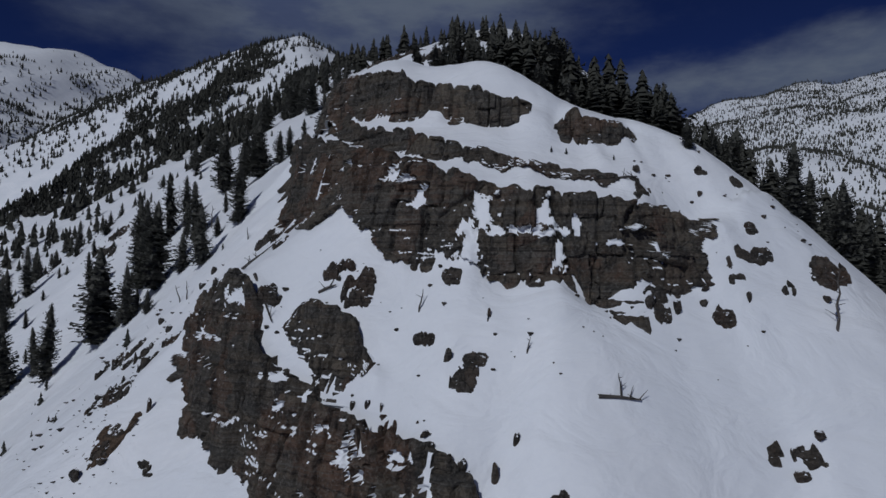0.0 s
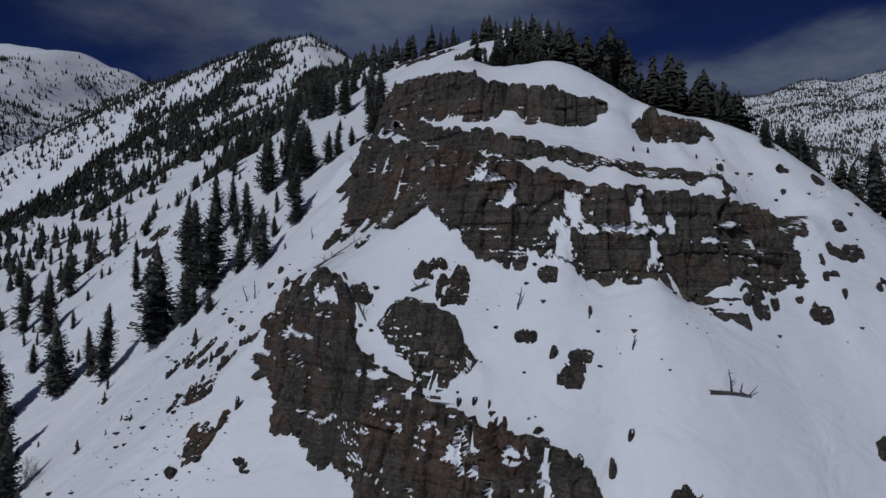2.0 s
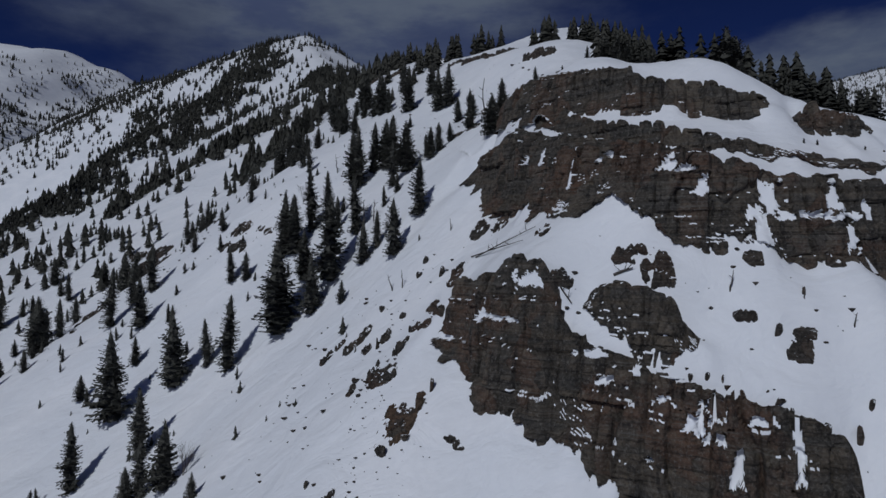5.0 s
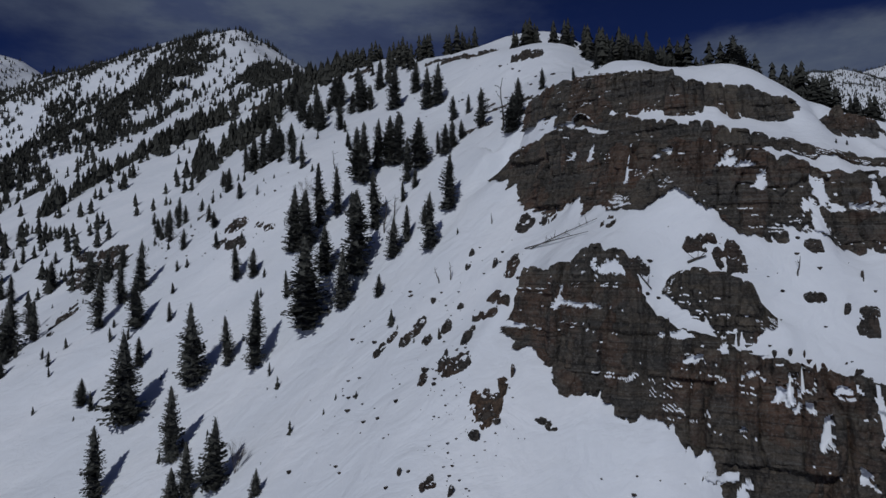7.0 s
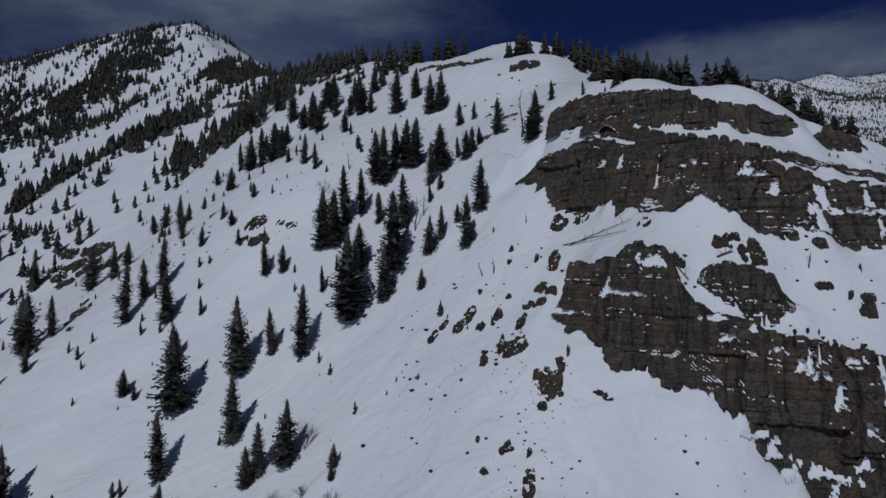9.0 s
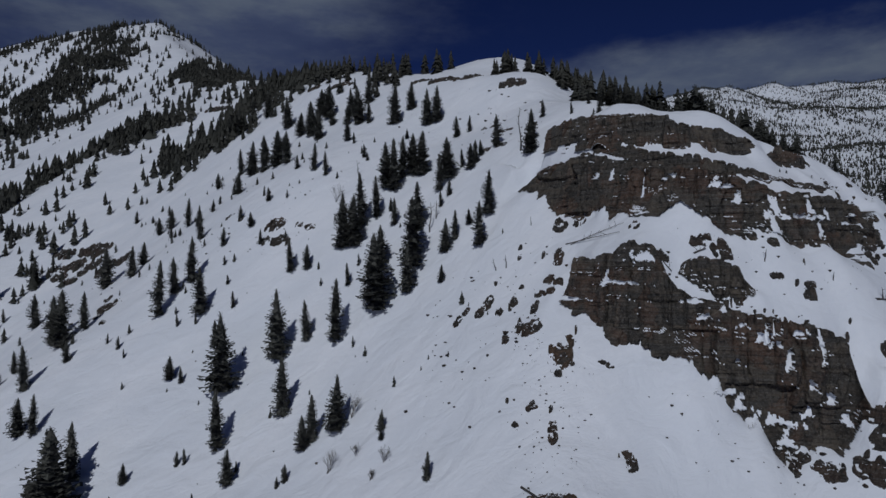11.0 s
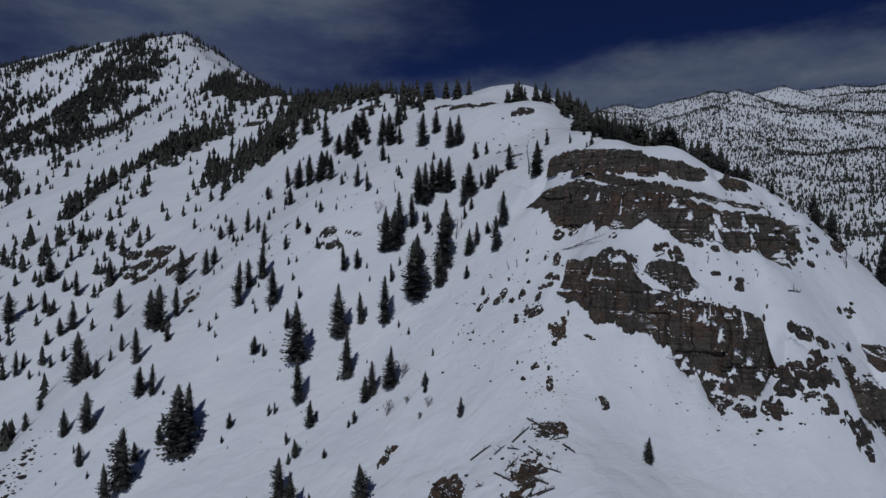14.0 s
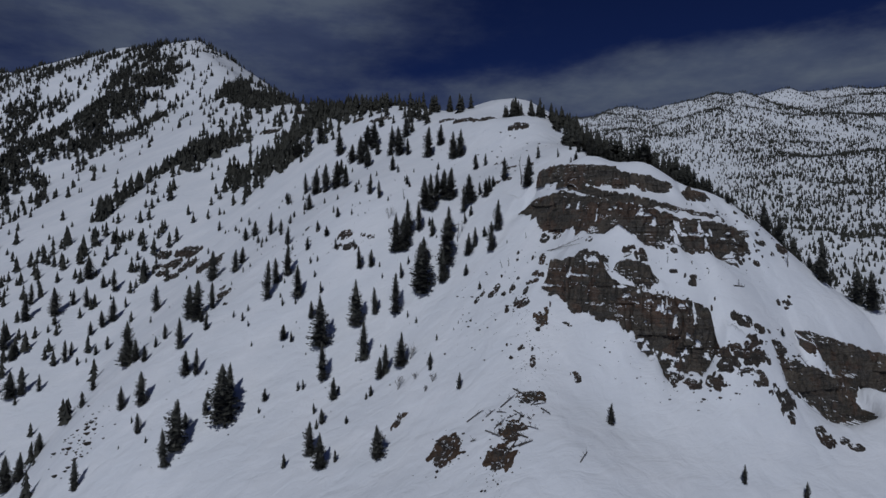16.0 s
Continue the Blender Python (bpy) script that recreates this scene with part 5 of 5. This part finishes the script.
POLES = [
    (28.1, 44.8, 4.2, 0.2), (-1.6, 45.4, 1.6, 0.3), (5.8, 42.1, 1, 0.2), (11.6, 40.1, 1.5, -0.25), (3.3, 43.9, 0.6, 0),
    (-33.6, 88.8, 3.2, 0.1), (-17.3, 87.8, 7.9, -0.1), (-43.7, 117.6, 3.6, -0.4), (-35.2, 87.4, 5.3, 0.3),
    (-29.4, 69.3, 1.8, -0.6), (-28.2, 68.2, 2, -0.1), (-22.6, 71.3, 1.4, -0.1), (-76.6, 176.7, 4.8, -1), (-22.6, 62.6, 1.5, 4), (-22.4, 62, 0.5, 3.8)]
LOGS = [
    (14.2, 50.6, 15.9, 51.2),
    (-37.6, 41, -35.6, 36.9), (-40.9, 38.8, -37.9, 39.3), (-34.8, 34.6, -33.9, 32.6), (-46.5, 41.4, -43.5, 40.8), (-44.4, 28.6, -41.2, 30.2),
    (-45.2, 32.1, -44.1, 28.5), (-39.3, 29.7, -41.6, 32.4), (-44.7, 36, -43.3, 32.6), (19, 33, 21.4, 30.4), (-41.2, 29.2, -38.9, 28.6),
    (10.0, 39.8, 12.8, 40.1), (-20.6, 63.4, -16.2, 55.8), (-20.2, 62.6, -14.8, 57), (-15.4, 51.2, -13.2, 48.6), (-6.2, 39.9, -4.8, 41.3), (0.1, 38.6, 2.6, 36.4), (-9.6, 48.9, -8.2, 48.3)]
SHRUBS = [
    (-52, 66.2, 6.6, 0), (-55.8, 60.4, 4.1, 0), (-49.4, 56.3, 2.5, 0), (-52.3, 59.6, 2.1, 0), (-49.1, 112.7, 6.4, 0),
    (-51.2, 55, 2, 0)]
CREST_FIRS = [
    (-6.1, 18.3, 3.2), (2.7, 15, 3),     (21.7, 55.4, 2.7), (9.3, 53.7, 0.6), (10.6, 53.8, 0.6), (14.5, 53.1, 0.5)]

seed = 300
for rocks, group, label in (
        (EAST_ROCKS, "rocks on the east shoulder", "dark brown rock half buried in the snow of the shoulder"),
        (BENCH_ROCKS, "rocks on the bench", "dark weathered rock standing out of the snowy bench"),
        (WEST_ROCKS, "rocks on the west slope", "dark brown rock outcrop on the open snow slope"),
        (SPUR_ROCKS, "rocks on the spur", "dark brown broken rock on the snowy spur beside the cliff"),
        (CRAG_ROCKS, "rocks on the spur", "small dark rock poking out of the snowy spur"),
        (RUBBLE, "rubble below the cliffs", "broken dark rubble with snow between the blocks"),
        (GULLY_ROCKS, "rubble below the cliffs", "dark rock at the edge of a snow gully"),
        (FOOT_ROCKS, "rocks below the cliffs", "broken dark rock below the cliff with snow between"),
        (KNOB_ROCKS, "rocks on the knob", "low brown rock ledge near the snowy summit")):
    for rx, ry, wide, tall in rocks:
        seed += 1
        outcrop(rx, ry, wide, tall, seed, label, group=group)


def soil_patch(x, y, wide, tall, seed):
    """Bare brown earth that the snow has left, draped on the slope, with a ragged edge."""
    r = random.Random(seed)
    gx_, gy_ = slope_at(x, y)
    steep = max(math.hypot(gx_, gy_), 0.3)
    up = np.array((gx_ / steep, gy_ / steep))
    across = np.array((up[1], -up[0]))
    n = 44
    u, v = np.meshgrid(np.linspace(-1, 1, n), np.linspace(-1, 1, n))
    px = x + across[0] * u * wide * 0.6 + up[0] * v * tall * 0.75
    py = y + across[1] * u * wide * 0.6 + up[1] * v * tall * 0.75
    edge = 0.74 - np.hypot(u, v) + 0.5 * fbm(px / 1.5, py / 1.5, 4, seed, 0.6)
    z = ground(px, py) + np.clip(edge * 0.5, -0.25, 0.16) + 0.10 * fbm(px / 0.5, py / 0.5, 3, seed + 3) * (edge > 0)
    i = (np.arange(n - 1)[:, None] * n + np.arange(n - 1)[None, :]).ravel()
    me = bpy.data.meshes.new("soil_patch")
    quads = np.stack([i, i + 1, i + n + 1, i + n], 1)
    if across[0] * up[1] - across[1] * up[0] < 0:
        quads = quads[:, ::-1]
    fill(me, np.stack([px, py, z], 2).reshape(-1, 3), quads, False)
    me.materials.append(SOIL_MAT)
    return tagged(new("soil_patch", me), "bare brown earth and stones showing through the snow", "soil", "bare patches")


for k, (rx, ry, wide, tall) in enumerate(SOIL):
    soil_patch(rx, ry, wide * 0.95, tall * 0.95, 500 + 7 * k)
    for n in range(2):
        outcrop(rx + (n - 0.4) * 0.3 * wide, ry + (n - 0.6) * 0.3 * tall, 0.6 * wide, 0.36 * tall, 560 + 7 * k + n, "broken brown stones on bare earth", group="rocks on bare earth")


def scree(name, label, spots, seed, drawn=1.0):
    """Small stones strewn over the snow, as one mesh of stuff; spots: x, y, size."""
    r = np.random.RandomState(seed)
    shape = np.array([(v.co.x, v.co.y, v.co.z) for v in STONES[0].vertices])
    tris = np.array([list(f.vertices) for f in STONES[0].polygons])
    z = ground(spots[:, 0], spots[:, 1])
    co, faces = [], []
    for k, (x, y, size) in enumerate(spots):
        a = r.uniform(0, 6.28) if drawn == 1.0 else math.atan2(0.5, 0.7) + r.uniform(-0.35, 0.35)
        c, s = math.cos(a), math.sin(a)
        q = shape * (size * drawn * r.uniform(0.7, 1.5), size * r.uniform(0.6, 1.1), size * r.uniform(0.5, 1.0))
        co.append(np.stack([x + c * q[:, 0] - s * q[:, 1], y + s * q[:, 0] + c * q[:, 1], z[k] + 0.1 * size + q[:, 2]], 1))
        faces.append(tris + k * len(shape))
    me = bpy.data.meshes.new(name)
    fill(me, np.concatenate(co), np.concatenate(faces), False)
    me.materials.append(BOULDER)
    return tagged(new(name, me), label, "stones", kind="stuff")


def strewn(line, n, spread_m, lo, hi, seed):
    r = np.random.RandomState(seed)
    a = np.array(line, float)
    k = r.randint(0, len(a) - 1, n)
    f = r.uniform(0, 1, n)[:, None]
    p = a[k] * (1 - f) + a[k + 1] * f + r.normal(0, spread_m, (n, 2))
    return np.c_[p, lo + (hi - lo) * r.uniform(0, 1, n) ** 2.5]


scree("scree", "small dark stones strewn down the snowy spur", np.concatenate([
    strewn([(-24, 66), (-29, 62), (-32, 54), (-36, 44), (-42, 32)], 90, 2.6, 0.08, 0.5, 1),
    strewn([(-133, 111), (-128, 104), (-124, 95)], 70, 2.4, 0.3, 1.2, 24),
    strewn([(-33, 72), (-38, 66), (-42, 58)], 50, 3.0, 0.10, 0.6, 2),
    strewn([(-35.7, 37.7), (-41, 32.5), (-44.5, 29.3), (-48, 24)], 120, 2.2, 0.08, 0.45, 20),
    strewn([(-51.2, 37.8), (-51, 36)], 40, 2.2, 0.15, 0.7, 21),
    strewn([(-30, 58), (-31, 50), (-34, 43), (-38, 36)], 120, 1.3, 0.06, 0.3, 26),
    strewn([(-27, 53), (-29, 46), (-33, 40)], 70, 1.6, 0.06, 0.28, 27)]), 3, 1.9)
scree("scree", "small stones in the snow round the foot of the cliffs", np.concatenate([
    strewn([(-20, 44), (-12, 37), (-4, 33), (3, 30)], 60, 1.6, 0.15, 0.9, 4),
    strewn([(1, 31), (6, 31), (11, 32), (20, 33)], 70, 1.8, 0.15, 0.9, 5),
    strewn([(-16, 52), (-8, 47), (2, 44), (14, 43), (24, 46)], 50, 2.2, 0.12, 0.55, 6),
    strewn([(-14, 47), (-8, 43), (-3, 39), (2, 37)], 70, 1.2, 0.12, 0.6, 9),
    strewn([(14, 52), (22, 52), (30, 51)], 30, 1.8, 0.15, 0.6, 7)]), 8)
scree("scree", "dark stones and heather tufts on the wide snow slope", np.concatenate([
    strewn([(-45, 70), (-60, 90), (-75, 118), (-62, 130)], 45, 11, 0.12, 0.5, 10),
    strewn([(-95, 75), (-110, 95), (-105, 130), (-95, 165)], 60, 8, 0.15, 0.6, 11),
    strewn([(-60, 112), (-66, 122), (-80, 128)], 60, 4, 0.15, 0.8, 12),
    strewn([(-30, 135), (-12, 128), (-5, 112), (-18, 100)], 70, 6, 0.15, 0.8, 13)]), 14)

# ---- dead wood ----


def limb(co, faces, a, b, r0, r1, sides=6):
    """A tapered round limb from a to b."""
    a, b = Vector(a), Vector(b)
    d = (b - a).normalized()
    s = d.orthogonal().normalized()
    t = d.cross(s)
    base = len(co)
    for p, rad in ((a, r0), (b, r1)):
        for k in range(sides):
            w = 6.2832 * k / sides
            co.append(tuple(p + (s * math.cos(w) + t * math.sin(w)) * rad))
    for k in range(sides):
        q = [base + k, base + (k + 1) % sides, base + sides + (k + 1) % sides, base + sides + k]
        faces += [q[:3], [q[0], q[2], q[3]]]
    for k in range(1, sides - 1):
        faces.append([base + sides, base + sides + k, base + sides + k + 1])


def snag(x, y, tall, lean, seed):
    """A dead trunk that still stands."""
    r = random.Random(seed)
    co, faces = [], []
    rad = 0.035 * tall ** 0.6 + 0.035
    p = Vector((0, 0, -0.4))
    joints = 5
    stem = []
    for k in range(joints):
        f = (k + 1) / joints
        q = Vector((lean * f + r.uniform(-0.03, 0.03) * tall, r.uniform(-0.03, 0.03) * tall, tall * f))
        limb(co, faces, p, q, rad * (1 - 0.75 * (f - 1 / joints)), rad * (1 - 0.75 * f), 7)
        stem.append(p)
        p = q
    trunk = new("trunk", tri_mesh("trunk", co, faces, DEADWOOD))
    home = tagged(new("dead_trunk"), "grey weathered dead trunk standing in the snow", "dead tree", "dead trunks")
    home.matrix_basis = pose(x, y, height(x, y))
    trunk.parent = home
    for _ in range(2 if tall < 3 else 6):
        co, faces = [], []
        a = r.uniform(0, 6.28)
        root = stem[r.randrange(1, joints)]
        length = r.uniform(0.15, 0.4) * min(tall, 3)
        limb(co, faces, root, root + Vector((math.cos(a) * length, math.sin(a) * length, r.uniform(0.2, 0.7) * length)), rad * 0.4, rad * 0.12, 5)
        branch = new("branch", tri_mesh("branch", co, faces, DEADWOOD))
        branch.parent = home
    return home


def fallen(x0, y0, x1, y1, seed, thick=1.0):
    """A fallen trunk on the snow, with stubs of branches."""
    r = random.Random(seed)
    a = Vector((x0, y0, height(x0, y0) + 0.12))
    b = Vector((x1, y1, height(x1, y1) + 0.35))
    home = tagged(new("fallen_trunk"), "grey fallen tree trunk lying on the snow", "log", "fallen trunks")
    home.matrix_basis = Matrix.Translation(a)
    co, faces = [], []
    mid = (b - a) * 0.5 + Vector((0, 0, 0.06))
    thick *= 0.5 if (b - a).length > 6 else 1.0
    limb(co, faces, (0, 0, 0), mid, 0.14 * thick, 0.11 * thick, 8)
    limb(co, faces, mid, b - a, 0.11 * thick, 0.05 * thick, 8)
    trunk = new("trunk", tri_mesh("trunk", co, faces, DEADWOOD))
    trunk.parent = home
    for _ in range(4):
        co, faces = [], []
        root = (b - a) * r.uniform(0.25, 0.95)
        limb(co, faces, root, root + Vector((r.uniform(-0.7, 0.7), r.uniform(-0.7, 0.7), r.uniform(0.2, 0.9))), 0.045, 0.012, 5)
        stub = new("branch", tri_mesh("branch", co, faces, DEADWOOD))
        stub.parent = home
    return home


def shrub(x, y, tall, seed):
    """A leafless bush or larch: forked stems of thin twigs."""
    r = random.Random(seed)
    home = tagged(new("bare_shrub"), "leafless grey shrub with many thin twigs", "shrub", "bare shrubs")
    home.matrix_basis = pose(x, y, height(x, y) - 0.1)
    for _ in range(7):
        co, faces = [], []

        def grow(p, way, length, rad, depth):
            q = p + way * length
            limb(co, faces, p, q, rad, rad * 0.6, 4)
            if depth == 0:
                return
            for _ in range(3 if depth > 1 else 4):
                w = (way + Vector((r.uniform(-0.55, 0.55), r.uniform(-0.55, 0.55), r.uniform(-0.1, 0.35)))).normalized()
                grow(p + way * length * r.uniform(0.5, 1.0), w, length * r.uniform(0.5, 0.75), rad * 0.55, depth - 1)

        grow(Vector((r.uniform(-0.2, 0.2), r.uniform(-0.2, 0.2), 0)), Vector((r.uniform(-0.5, 0.5), r.uniform(-0.5, 0.5), 1)).normalized(), tall * r.uniform(0.3, 0.42), 0.03, 3)
        stem = new("stem", tri_mesh("stem", co, faces, TWIG))
        stem.parent = home
    return home


for k, (px, py, tall, lean) in enumerate(POLES):
    snag(px, py, tall, lean, 600 + k)
for k, (x0, y0, x1, y1) in enumerate(LOGS):
    fallen(x0, y0, x1, y1, 640 + k)
for k, (px, py, tall, _) in enumerate(SHRUBS):
    shrub(px, py, min(tall, 5), 680 + k)
brush = random.Random(31)
for k in range(22):
    bx, by, a, n = brush.gauss(-40, 4.5), brush.gauss(33.5, 4), brush.gauss(-0.5, 0.7), brush.uniform(0.8, 2.6)
    fallen(bx, by, bx + n * math.cos(a), by + n * math.sin(a), 720 + k, 0.7)
for px, py, tall in CREST_FIRS:
    plant(px, py, tall, group="firs on the knoll")
# young firs on the open slope
slope_firs = random.Random(57)
for _ in range(70):
    ty = slope_firs.uniform(58, 190)
    tx = -62 - 0.30 * (ty - 80) + slope_firs.gauss(0, 24)
    if tx < -34 + 0.05 * ty and tx > -160:
        plant(tx, ty, slope_firs.uniform(1.2, 3.6), group="young firs on the open slope")
# saplings over the slope
young = random.Random(9)
spots = []
for _ in range(130):
    ty = young.uniform(62, 200)
    tx = -54 - 0.28 * (ty - 80) + young.gauss(0, 26)
    if tx < -28 + 0.05 * ty:
        spots.append((tx, ty, 0.4 + 1.9 * young.random() ** 2))
far_trees("fir_saplings", "tips of small firs poking out of the deep snow", on_ground(spots), 6, 6)
